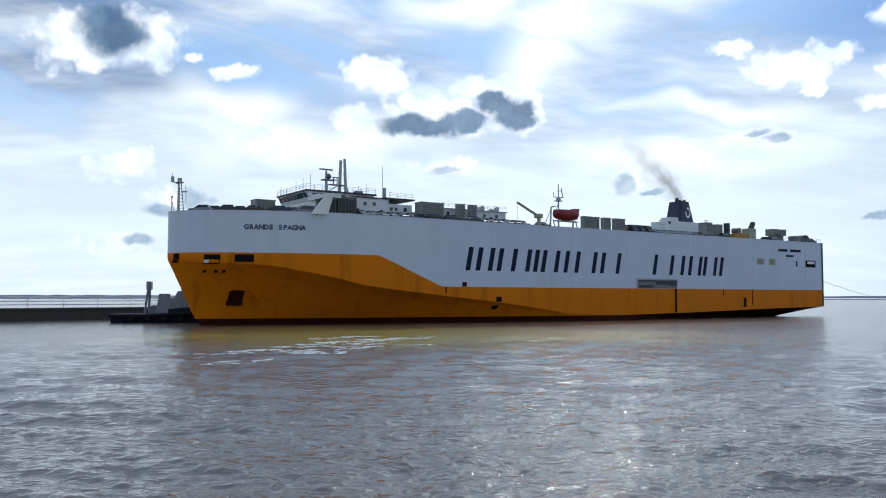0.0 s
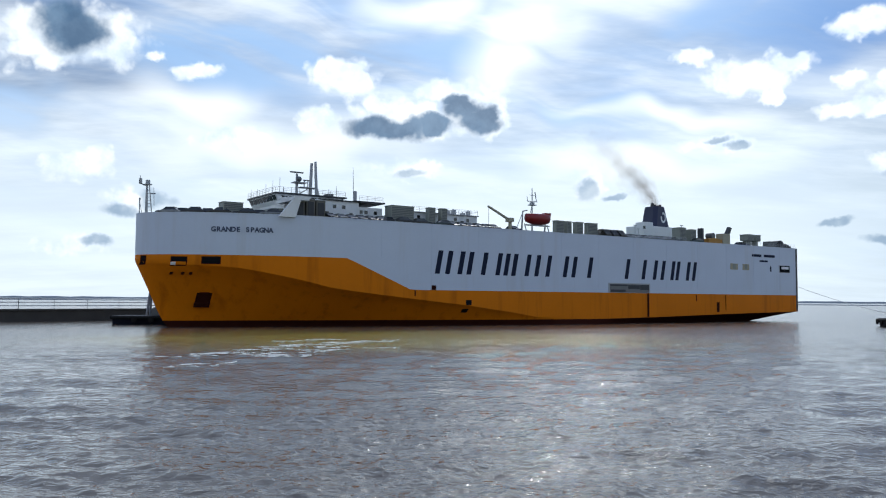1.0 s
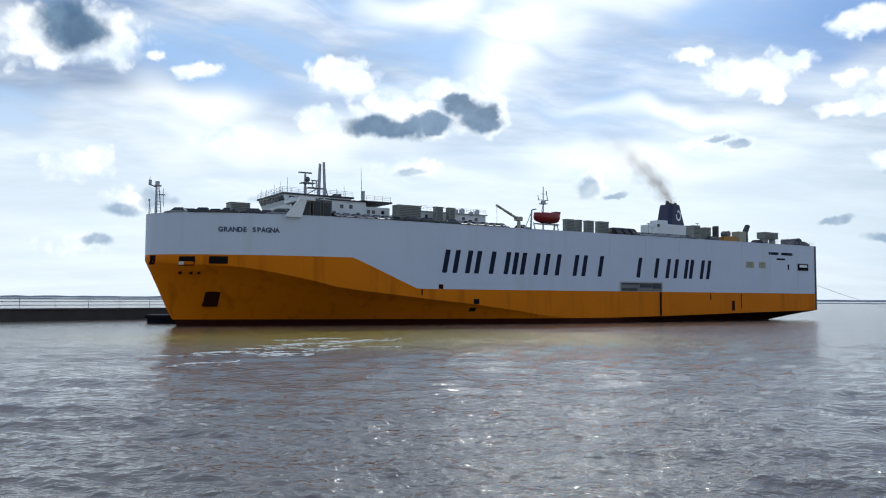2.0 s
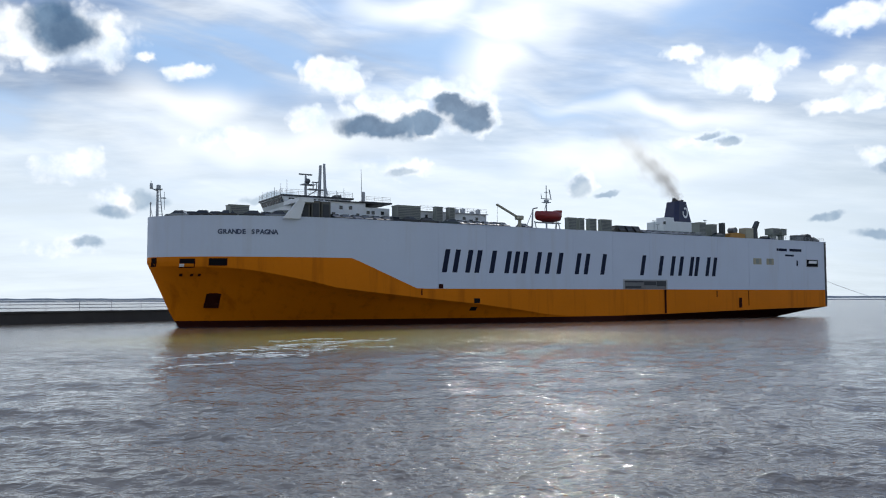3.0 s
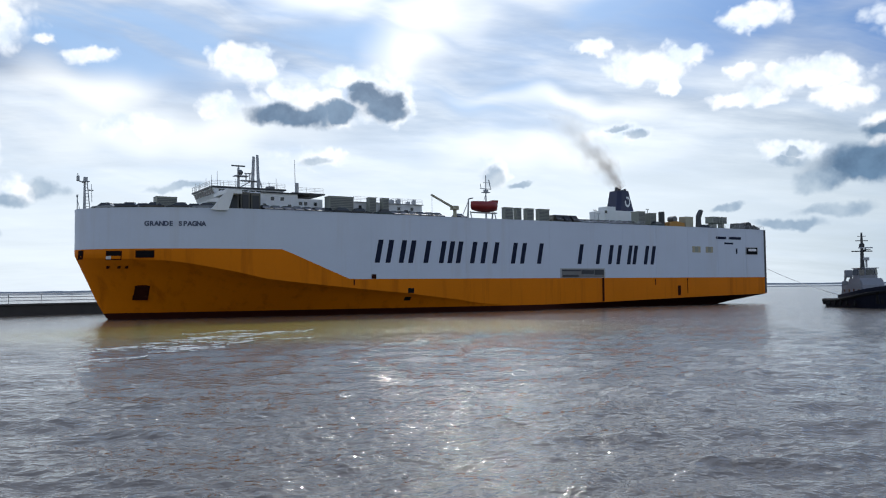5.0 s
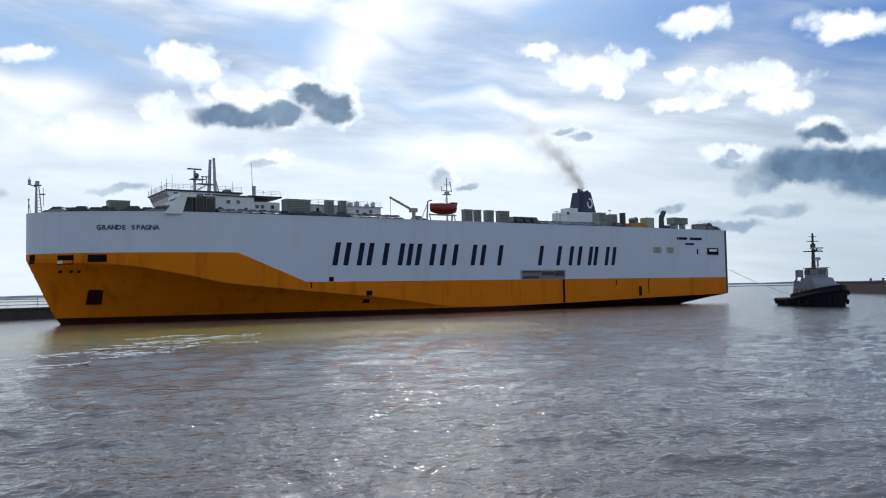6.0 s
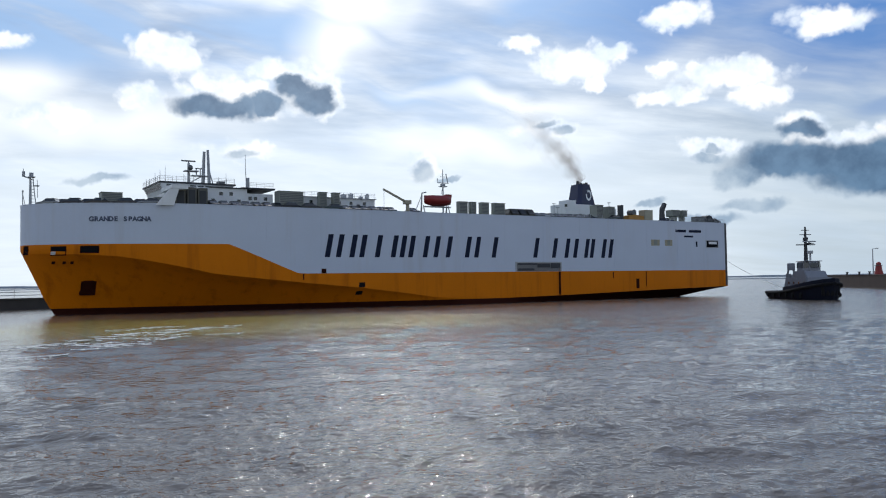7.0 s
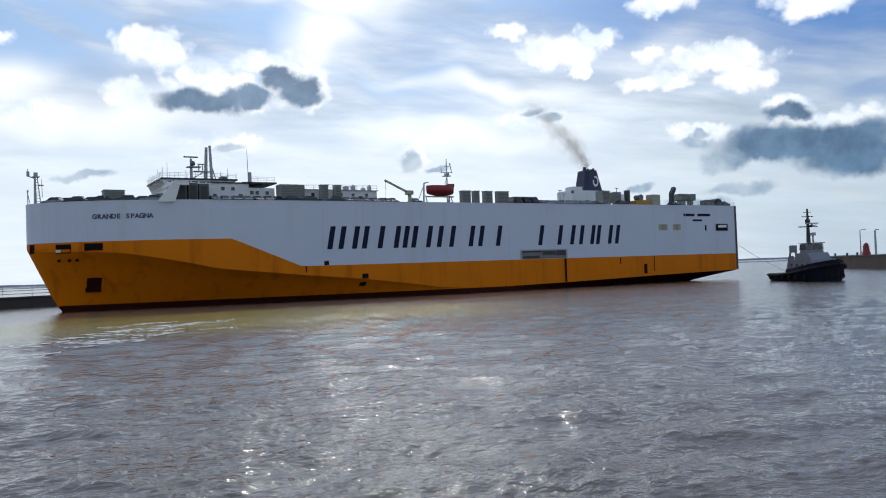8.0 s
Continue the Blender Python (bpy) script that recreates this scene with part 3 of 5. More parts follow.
def side_markings():
    # the big slanted lettering, kept as plain slanted strokes
    slant = 0.20
    z0, z1 = 10.55, 15.25
    marks = [(34.3, 3.6, 2), (28.8, 3.4, 2), (22.9, 1.1, 1), (19.1, 5.4, 3), (11.2, 3.9, 2), (5.3, 1.1, 1), (0.2, 3.7, 2), (-7.2, 1.1, 1),
             (-19.3, 1.1, 1), (-25.0, 1.1, 1), (-28.9, 3.9, 2), (-35.2, 3.0, 2), (-40.9, 3.5, 2)]
    for x, wide, strokes in marks:
        pitch = 0 if strokes == 1 else (wide - 1.15) / (strokes - 1)
        for k in range(strokes):
            a = x - k * pitch
            on_hull("slanted_stroke", a - 1.15, a, z0, z1, NAVY, 0.025, lean=-slant, n=2)
    # port name on the stern: too small to read
    for a, b, c, d in ((-71.9, -67.8, 17.5, 18.2), (-77.9, -73.0, 17.5, 18.2), (-74.7, -71.1, 16.15, 16.65)):
        on_hull("name_bar", a, b, c, d, NAVY, 0.02, n=2)
    on_hull("draught_mark", -76.3, -75.7, 13.6, 15.1, NAVY, 0.02, n=2)
    opening(-84.6, -79.8, 13.55, 15.35, "dark mooring opening at the stern", light=True)
    for a, b in ((-61.7, -58.6), (-66.5, -63.7)):
        lid = on_hull("shutter", a, b, 13.8, 15.4, BEIGE, 0.05, label="beige steel shutter in the white plating", n=2)
        on_hull("shutter_leaf", a + 0.9, b - 0.9, 13.95, 15.25, VENT_GREY, 0.09, parent=lid, n=2)
    # quarter ramp folded into the side
    ramp = on_hull("side_ramp", -27.6, -14.3, 7.3, 9.35, RAMP_GREY, 0.04, label="folded grey steel side ramp", n=8)
    for a, b, c, d in ((-27.9, -14.0, 9.3, 9.55), (-27.9, -27.55, 7.3, 9.3), (-14.35, -14.0, 7.3, 9.3), (-27.5, -24.6, 8.0, 9.2), (-20.2, -14.6, 8.85, 9.2), (-24.3, -20.5, 8.2, 9.1), (-19.5, -14.7, 7.45, 8.0)):
        on_hull("ramp_frame" if d - c < 0.5 or b - a < 0.5 else "ramp_panel", a, b, c, d, DARK_GREY if b - a > 2 and d - c < 2 and d < 9.3 else STEEL, 0.14, parent=ramp, n=3)
    for x, c, d, w in ((-27.3, 1.6, 7.2, 0.3), (-53.4, 2.7, 5.2, 0.5), (-44.9, 5.4, 7.0, 0.12), (-56.5, 3.2, 7.1, 0.08), (38.9, 6.0, 7.2, 0.12), (34.5, 7.3, 8.2, 0.5)):
        on_hull("fender_bar", x - w, x + w, c, d, BOOT, 0.10, n=2)
    for c, d in ((4.3, 5.3), (2.75, 3.5)):
        on_hull("pilot_door", 25.2, 26.6, c, d, BLACK, 0.04, label="small dark pilot door", n=2)
    # bow: mooring windows, fairleads, anchor pocket
    opening(81.7, 83.8, 11.2, 12.5, "dark mooring window at the bow")
    # glint at the fairlead, painted as a small white plate
    on_hull("fairlead_glint", 83.2, 83.9, 11.25, 11.7, WHITE, 0.16, n=2)
    opening(76.6, 79.3, 11.5, 12.55, "dark mooring window at the bow")
    opening(87.4, 87.75, 11.4, 12.7, "narrow dark fairlead at the stem")
    for x in (83.3, 81.6, 80.4):
        on_hull("hawse_pipe", x - 0.24, x + 0.24, 9.6, 10.0, BOOT, 0.2, n=2)
    pocket = on_hull("anchor_pocket", 76.0, 78.5, 3.9, 6.3, BOOT, 0.05, label="rust-stained anchor pocket")
    on_hull("anchor", 76.5, 78.1, 4.0, 6.4, BOOT, 0.35, parent=pocket, n=3)
    on_hull("anchor_fluke", 76.0, 78.6, 3.9, 4.6, BOOT, 0.5, parent=pocket, n=3)
    # shade on the rounded stern corner, put in as a dark grey strip
    on_hull("stern_edge_shade", -88.3, -87.5, 2.9, 20.3, DARK_GREY, 0.03, label="dark strip painted for the shade on the stern corner", n=2)
    # plate seams
    for x in np.arange(-80, 56, 11.5):
        on_hull("plate_seam", x, x + 0.07, 8.2 if x < 38 else 13.4, 20.2, WHITE_HULL, 0.035, n=1)


side_markings()


def bow_name():
    """The ship's name, a letter at a time along the curved plating."""
    x = 77.7
    for ch in "GRANDE SPAGNA":
        wide = 0.78
        if ch != " ":
            cu = bpy.data.curves.new("letter", "FONT")
            cu.body, cu.size, cu.extrude, cu.offset, cu.align_x = ch, 1.18, 0.03, 0.055, "CENTER"
            tmp = bpy.data.objects.new("letter", cu)
            scene.collection.objects.link(tmp)
            me = bpy.data.meshes.new_from_object(tmp.evaluated_get(bpy.context.evaluated_depsgraph_get()))
            bpy.data.objects.remove(tmp)
            me.materials.clear()
            me.materials.append(FADED_NAVY)
            ob = new("letter", me)
            b = half_breadth(x, 17.5)
            slope = (half_breadth(x + 0.3, 17.5) - half_breadth(x - 0.3, 17.5)) / 0.6
            right = Vector((-1, -slope, 0)).normalized()
            up = Vector((0, 0, 1))
            out = right.cross(up)
            m = Matrix((right, up, out)).transposed().to_4x4()
            m.translation = Vector((x, b, 17.15)) + out * 0.03
            ob.parent = ship
            ob.matrix_local = m
        x -= wide if ch != " " else 0.75


bow_name()


# ---- things on the deck ----
def vent_box(x0, x1, y0, y1, top, mushroom=False):
    """A louvred ventilator housing on a narrower trunk."""
    bm = fresh()
    foot = DECK + (top - DECK) * (0.55 if mushroom else 0.12)
    inset = 0.55 if mushroom else 0.12
    box(bm, x0 + inset, x1 - inset, y0 + inset, y1 - inset, DECK, foot + 0.05)
    box(bm, x0, x1, y0, y1, foot, top, 0.08)
    box(bm, x0 - 0.08, x1 + 0.08, y0 - 0.08, y1 + 0.08, top - 0.02, top + 0.12, 0.04)
    ob = part("ventilator", bm, VENT_GREY, ship, "grey-green steel ventilator housing")
    count = max(3, int((top - foot) / 0.34))
    for k in range(count):
        z = foot + 0.2 + k * (top - foot - 0.3) / count
        b2 = fresh()
        box(b2, x0 + 0.2, x1 - 0.2, y1 - 0.01, y1 + 0.06, z, z + 0.16, 0.0, None)
        part("louvre", b2, DULL_STEEL, ob)
    return ob


def railing(points, height=1.05, gap=1.6, r=0.035):
    """Posts and three rails along a line of deck points."""
    bm = fresh()
    for a, b in zip(points, points[1:]):
        a, b = Vector(a), Vector(b)
        n = max(1, round((b - a).length / gap))
        for i in range(n + 1):
            q = a.lerp(b, i / n)
            tube(bm, q, q + Vector((0, 0, height)), r, seg=5)
        for k in (0.4, 0.7, 1.0):
            tube(bm, a + Vector((0, 0, height * k)), b + Vector((0, 0, height * k)), r * 0.8, seg=5)
    return part("railing", bm, STEEL, ship)


def windows(name, spots, size, face, parent):
    """Small dark panes on a wall that faces port (y) or forward (x)."""
    w, h = size
    for a, b, z in spots:
        bm = fresh()
        if face == "y":
            box(bm, a - w / 2, a + w / 2, b - 0.02, b + 0.05, z - h / 2, z + h / 2, 0.02)
        else:
            box(bm, b - 0.02, b + 0.05, a - w / 2, a + w / 2, z - h / 2, z + h / 2, 0.02)
        part(name, bm, GLASS, parent)


def build_foremast():
    bm = fresh()
    tube(bm, (86.7, 0, DECK), (86.7, 0, 25.9), 0.28, 0.18)
    tube(bm, (86.7, 0, 25.6), (87.9, 0, 26.0), 0.12)
    box(bm, 87.6, 88.1, -0.25, 0.25, 25.9, 26.9, 0.05)
    tube(bm, (87.9, 0, 26.8), (87.9, 0, 27.4), 0.06)
    box(bm, 85.9, 87.1, -0.6, 0.6, 25.8, 25.95)
    box(bm, 86.2, 86.9, -0.3, 0.3, 25.95, 26.7, 0.05)
    tube(bm, (85.7, 0, DECK), (86.3, 0, 26.0), 0.09)
    tube(bm, (85.5, 0.5, 22.0), (85.6, 0.5, 25.4), 0.05)
    for k in range(9):
        z = 20.6 + k * 0.6
        tube(bm, (86.6, 0, z), (85.72 + 0.6 * (z - DECK) / 6.3, 0, z), 0.05, seg=5)
    box(bm, 85.2, 86.0, -0.4, 0.4, 24.2, 24.35)
    mast = part("foremast", bm, STEEL, ship, "grey steel foremast with ladder and lamps")
    bm = fresh()
    tube(bm, (88.0, 0.4, DECK), (88.0, 0.4, 23.2), 0.09)
    tube(bm, (87.5, 0.4, DECK), (88.0, 0.4, 22.6), 0.05)
    box(bm, 87.85, 88.15, 0.25, 0.55, 22.9, 23.3, 0.04)
    part("jackstaff", bm, STEEL, mast)
    for x, y in ((85.0, 2.5), (84.0, -2.5), (83.2, 3.4)):
        bm = fresh()
        tube(bm, (x, y, DECK), (x, y, DECK + 0.9), 0.25)
        box(bm, x - 0.5, x + 0.5, y - 0.4, y + 0.4, DECK, DECK + 0.3)
        part("bollard", bm, DULL_STEEL, ship)


def build_bridge():
    bm = fresh()
    box(bm, 48.3, 64.0, -7.0, 9.3, DECK, 24.4, 0.05)
    box(bm, 42.8, 48.3, -11.0, 9.0, DECK, 23.6, 0.05)
    prism(bm, [(63.4, 23.3), (64.0, 23.3), (64.9, 25.2), (50.5, 25.2), (50.5, 23.3)], -6.9, 7.0)
    house = part("bridge_house", bm, WHITE, ship, "white bridge house with dark roof edge")
    bm = fresh()
    prism(bm, [(65.1, 25.2), (65.1, 25.5), (50.0, 25.5), (50.0, 25.2)], -7.2, 7.4)
    box(bm, 42.5, 49.5, -11.3, 9.6, 24.45, 24.75)
    box(bm, 48.0, 56.0, 7.4, 9.6, 24.4, 24.6)
    part("roof", bm, DARK_GREY, house, "dark grey bridge roof edge")
    bm = fresh()
    box(bm, 61.6, 64.6, 7.0, 15.2, 23.25, 23.45)
    box(bm, 61.6, 61.7, 7.0, 15.2, 23.45, 23.95)
    box(bm, 64.5, 64.6, 7.0, 15.2, 23.45, 23.95)
    box(bm, 61.7, 64.5, 15.1, 15.2, 23.45, 23.95)
    part("bridge_wing", bm, WHITE, house, "open white bridge wing")
    bm = fresh()
    prism(bm, [(67.4, DECK), (64.2, DECK), (63.2, 23.3), (64.8, 23.3)], 14.6, 15.1)
    part("wing_bracket", bm, WHITE, house, "white slanted wing bracket")
    bm = fresh()
    box(bm, 64.0, 66.3, -10.0, 9.0, DECK, 22.2, 0.1)
    part("front_casing", bm, VENT_GREY, house, "grey low casing before the bridge")
    windows("window", [(63.0 - 1.5 * k, 7.0, 24.55) for k in range(6)], (1.2, 0.75), "y", house)
    windows("window", [(53.6, 9.3, 23.3), (51.6, 9.3, 23.3), (50.0, 9.3, 21.9), (55.2, 9.3, 21.9), (46.5, 9.0, 22.6), (44.4, 9.0, 22.6), (47.6, 9.0, 22.6)], (0.7, 0.7), "y", house)
    for k in range(8):
        y = -6.6 + k * 1.68
        bm = fresh()
        prism(bm, [(64.42, 24.1), (64.36, 24.1), (64.82, 25.0), (64.9, 25.0)], y, y + 1.4)
        part("window", bm, GLASS, house)
    for a, b, top in ((57.3, 59.2, 23.8), (59.4, 61.2, 23.9), (61.5, 63.4, 23.6)):
        bm = fresh()
        box(bm, a, b, 10.4, 13.0, DECK, top, 0.06)
        bank = part("ventilator_bank", bm, TRUNK_OLIVE, ship, "dark grey ventilator trunk beside the bridge")
        bm = fresh()
        box(bm, a + 0.3, b - 0.3, 12.98, 13.1, DECK + 0.4, top - 0.5, 0.04)
        part("ventilator_door", bm, DARK_GREY, bank)
    railing([(65, 7.2, 25.5), (50.2, 7.2, 25.5)])
    railing([(65.0, -7, 25.5), (65.0, 7.2, 25.5)])
    railing([(48.2, 9.3, 24.75), (42.8, 9.3, 24.75)])
    for x, y, h in ((64.6, -6.0, 1.9), (64.6, -3.0, 1.6), (64.4, 1.0, 2.2), (64.0, 3.5, 2.6), (63.6, 6.0, 3.1), (61.5, 3.0, 1.6), (60.0, 6.0, 1.7), (51.6, 6.0, 2.3), (50.6, 2.0, 1.4), (52.8, 5.0, 1.7)):
        bm = fresh()
        tube(bm, (x, y, 25.4), (x, y, 25.5 + h), 0.06, 0.035, seg=5)
        part("aerial", bm, STEEL, ship)
    # radar mast on the bridge roof
    bm = fresh()
    tube(bm, (57.5, 0, 25.1), (57.5, 0, 30.4), 0.32, 0.24)
    tube(bm, (57.5, 0, 30.3), (57.5, 0, 30.7), 0.12)
    box(bm, 55.6, 58.4, -1.0, 1.0, 28.6, 28.75)
    box(bm, 53.2, 57.0, -0.8, 0.8, 27.7, 27.85)
    tube(bm, (54.6, 0, 25.1), (54.3, 0, 32.9), 0.40, 0.30)
    tube(bm, (53.5, 0.9, 25.1), (53.7, 0.5, 33.2), 0.34, 0.26)
    tube(bm, (52.2, 0, 25.2), (53.6, 0, 30.2), 0.12)
    tube(bm, (57.4, 0, 26.2), (54.4, 0, 28.0), 0.1)
    for x in (56.0, 55.2):
        tube(bm, (x, 0.3, 27.8), (x, 0.3, 29.2), 0.12)
    mast = part("radar_mast", bm, STEEL, ship, "grey steel radar mast on the bridge roof")
    bm = fresh()
    box(bm, 56.1, 59.0, -0.12, 0.12, 30.62, 30.9, 0.03)
    part("radar_scanner", bm, DULL_STEEL, mast)
    bm = fresh()
    bmesh.ops.create_uvsphere(bm, u_segments=12, v_segments=8, radius=0.55, matrix=Matrix.Translation((57.4, 0.9, 29.3)))
    part("dome", bm, DULL_STEEL, mast, smooth=True)
    bm = fresh()
    box(bm, 54.6, 56.2, -0.12, 0.12, 29.2, 29.4, 0.03)
    part("radar_scanner", bm, DULL_STEEL, mast)
    bm = fresh()
    box(bm, 51.0, 52.3, 1.5, 3.5, 25.1, 26.5, 0.05)
    part("deck_locker", bm, DULL_STEEL, ship)
    bm = fresh()
    tube(bm, (46.7, 4, 24.5), (46.9, 4, 32.2), 0.10, 0.04, seg=6)
    box(bm, 46.1, 46.7, 3.7, 4.3, 24.6, 27.4, 0.05)
    part("whip_aerial", bm, STEEL, ship, "tall thin whip aerial")


def build_second_house():
    bm = fresh()
    box(bm, 20.1, 36.5, -9.0, 10.4, DECK, 23.3, 0.05)
    house = part("deck_house", bm, WHITE, ship, "low white deck house")
    bm = fresh()
    box(bm, 19.8, 36.8, -9.3, 10.7, 23.25, 23.4)
    part("roof", bm, STEEL, house)
    windows("window", [(x, 10.4, 22.3) for x in (35.0, 31.9, 28.6, 25.8, 22.6)], (0.7, 0.7), "y", house)
    bm = fresh()
    box(bm, 23.6, 24.5, 10.38, 10.46, 20.1, 22.1, 0.03)
    part("door", bm, DARK_GREY, house)
    for x, w, h in ((26.4, 0.9, 1.0), (24.7, 0.7, 1.2), (27.9, 0.5, 0.9), (22.3, 0.6, 0.7), (20.8, 0.5, 1.2)):
        bm = fresh()
        box(bm, x - w / 2, x + w / 2, 7.4, 8.6, 23.35, 23.4 + h, 0.05)
        tube(bm, (x, 8.0, 23.35 + h), (x, 8.0, 23.6 + h), 0.15)
        part("roof_vent", bm, STEEL, house)
    railing([(36.5, 10.5, 23.4), (20.1, 10.5, 23.4)])


def build_crane():
    bm = fresh()
    tube(bm, (13.9, 14, DECK), (13.9, 14, 22.4), 0.45, 0.38, seg=10)
    box(bm, 13.2, 14.8, 13.4, 14.6, 22.2, 23.1, 0.08)
    post = part("deck_crane", bm, CRANE_PAINT, ship, "pale yellow-grey stores crane with raised jib")
    bm = fresh()
    prism(bm, [(14.1, 22.4), (14.7, 23.1), (19.8, 25.4), (19.9, 25.1)], 13.75, 14.25)
    part("jib", bm, CRANE_PAINT, post)
    bm = fresh()
    tube(bm, (19.7, 14, 25.2), (19.7, 14, 21.3), 0.04, seg=5)
    box(bm, 19.5, 19.9, 13.8, 14.2, 20.9, 21.4, 0.04)
    part("hoist_wire", bm, DULL_STEEL, post)


def build_lifeboat():
    bm = fresh()
    rows = []
    for i in range(15):
        u = i / 14 * 2 - 1
        x = 6.1 + u * 3.4
        k = max(0.0, 1 - abs(u) ** 3.2)
        wide, keel_z = 0.35 + 1.35 * k ** 0.6, 22.0 + 0.55 * abs(u) ** 2.5
        top = 24.35 + 0.15 * k
        ring = [(0, keel_z), (wide * 0.65, keel_z + 0.35), (wide, keel_z + 1.0), (wide * 0.95, 23.65), (wide * 0.8, top - 0.15), (0, top)]
        ring = ring + [(-a, b) for a, b in ring[-2:0:-1]]
        rows.append([bm.verts.new((x, 13.9 + a, b)) for a, b in ring])
    for a, b in zip(rows, rows[1:]):
        for k in range(len(a)):
            j = (k + 1) % len(a)
            bm.faces.new((a[k], a[j], b[j], b[k]))
    bm.faces.new(rows[0])
    bm.faces.new(rows[-1][::-1])
    boat = part("lifeboat", bm, BOAT_RED, ship, "closed red lifeboat in its davits", smooth=True)
    bm = fresh()
    prism(bm, [(2.9, 23.8), (2.7, 24.75), (4.2, 24.75), (5.2, 24.0)], 13.2, 14.6)
    part("conning_hood", bm, BOAT_RED, boat)
    windows("window", [(x, 15.0, 23.6) for x in (8.0, 6.8, 5.6)], (0.35, 0.25), "y", boat)
    bm = fresh()
    for x in (9.9, 3.4):
        tube(bm, (x, 13.0, DECK), (x, 13.4, 24.9 if x > 5 else 22.2), 0.22, 0.16)
        tube(bm, (x, 14.8, DECK), (x, 14.0, 22.1), 0.12)
    tube(bm, (9.9, 13.4, 24.9), (9.0, 13.9, 25.1), 0.14)
    box(bm, 2.8, 9.6, 13.5, 14.3, 21.75, 22.0, 0.05)
    tube(bm, (11.4, 12.4, DECK), (9.9, 13.2, 24.3), 0.08)
    part("davit", bm, STEEL, ship, "grey steel lifeboat davits")


def build_midmast():
    bm = fresh()
    tube(bm, (-4.0, 0, DECK), (-4.0, 0, 32.6), 0.24, 0.10)
    tube(bm, (-5.6, 0, 29.3), (-2.4, 0, 29.3), 0.10)
    tube(bm, (-5.4, 0, 29.3), (-4.9, 0, 31.6), 0.10, 0.14)
    tube(bm, (-2.6, 0, 29.3), (-2.4, 0, 30.4), 0.08)
    box(bm, -4.9, -3.1, -0.6, 0.6, 28.3, 28.5)
    box(bm, -4.5, -3.5, -0.4, 0.4, 28.5, 29.1, 0.06)
    tube(bm, (-3.4, 0, 26.4), (-4.0, 0, 28.3), 0.07)
    tube(bm, (-3.3, 0, 30.8), (-4.7, 0, 30.8), 0.06)
    part("signal_mast", bm, STEEL, ship, "grey signal mast with yards and lamps")


def build_funnel():
    bm = fresh()
    box(bm, -56.0, -42.5, -6.0, 0.5, DECK, 25.6, 0.06)
    box(bm, -46.2, -43.0, -3.0, 0.4, 25.5, 26.6, 0.06)
    base = part("engine_casing", bm, WHITE, ship, "white engine casing under the funnel")
    windows("window", [(-42.6, 0.5, 25.1), (-47.6, 0.5, 22.6), (-51.0, 0.5, 22.6)], (0.9, 0.8), "y", base)
    bm = fresh()
    rows = []
    for i in range(6):
        q = i / 5
        z = 25.6 + 6.0 * q
        x0, x1 = -49.3 - 1.0 * q, -56.0 + 1.5 * q
        y0, y1 = -7.6 + 0.5 * q, -1.8 - 0.5 * q
        c = 0.9
        rows.append([bm.verts.new(v) for v in ((x0, y1 - c, z), (x0 - c, y1, z), (x1 + c, y1, z), (x1, y1 - c, z), (x1, y0 + c, z), (x1 + c, y0, z), (x0 - c, y0, z), (x0, y0 + c, z))])
    for a, b in zip(rows, rows[1:]):
        for k in range(8):
            bm.faces.new((a[k], a[(k + 1) % 8], b[(k + 1) % 8], b[k]))
    bm.faces.new(rows[-1])
    bm.faces.new(rows[0][::-1])
    stack = part("funnel", bm, FUNNEL_BLUE, ship, "dark blue tapered funnel with a white ring")
    # white ring on the side of the funnel
    bm = fresh()
    ring = []
    for i in range(24):
        a = i / 24 * 2 * math.pi
        for r in (1.0, 0.62):
            z = 28.5 + 1.5 * r * math.sin(a)
            ring.append(bm.verts.new((-53.0 + 1.0 * r * math.cos(a) - 0.08 * (z - 28.4), -1.8 - 0.5 * (z - 25.6) / 5.6 + 0.05, z)))
    for i in range(24):
        if 1 <= i <= 3:
            continue
        j = (i + 1) % 24
        bm.faces.new((ring[2 * i], ring[2 * j], ring[2 * j + 1], ring[2 * i + 1]))
    made = bmesh.ops.extrude_face_region(bm, geom=bm.faces[:])
    bmesh.ops.translate(bm, vec=(0, -0.12, 0), verts=[v for v in made["geom"] if isinstance(v, bmesh.types.BMVert)])
    part("ring_mark", bm, WHITE, stack)
    for x, h, r in ((-50.9, 32.6, 0.5), (-52.0, 32.2, 0.4), (-53.1, 32.0, 0.4), (-54.0, 32.3, 0.42)):
        bm = fresh()
        tube(bm, (x, -4.2, 31.3), (x - 0.2, -4.2, h), r, r * 0.9, seg=12)
        part("exhaust_pipe", bm, DARK_GREY, stack)
    bm = fresh()
    box(bm, -59.5, -54.7, -8.0, 2.0, DECK, 24.6, 0.06)
    part("aft_casing", bm, WHITE, ship)
    for x, y, h in ((-36.4, 3, 25.2), (-37.6, 3, 24.3), (-60.5, -2, 26.8), (-47.5, 8, 24.6)):
        bm = fresh()
        tube(bm, (x, y, DECK), (x, y, h), 0.12, 0.08)
        box(bm, x - 0.6, x + 0.6, y - 0.1, y + 0.1, h - 0.2, h, 0.03)
        part("lamp_post", bm, STEEL, ship)


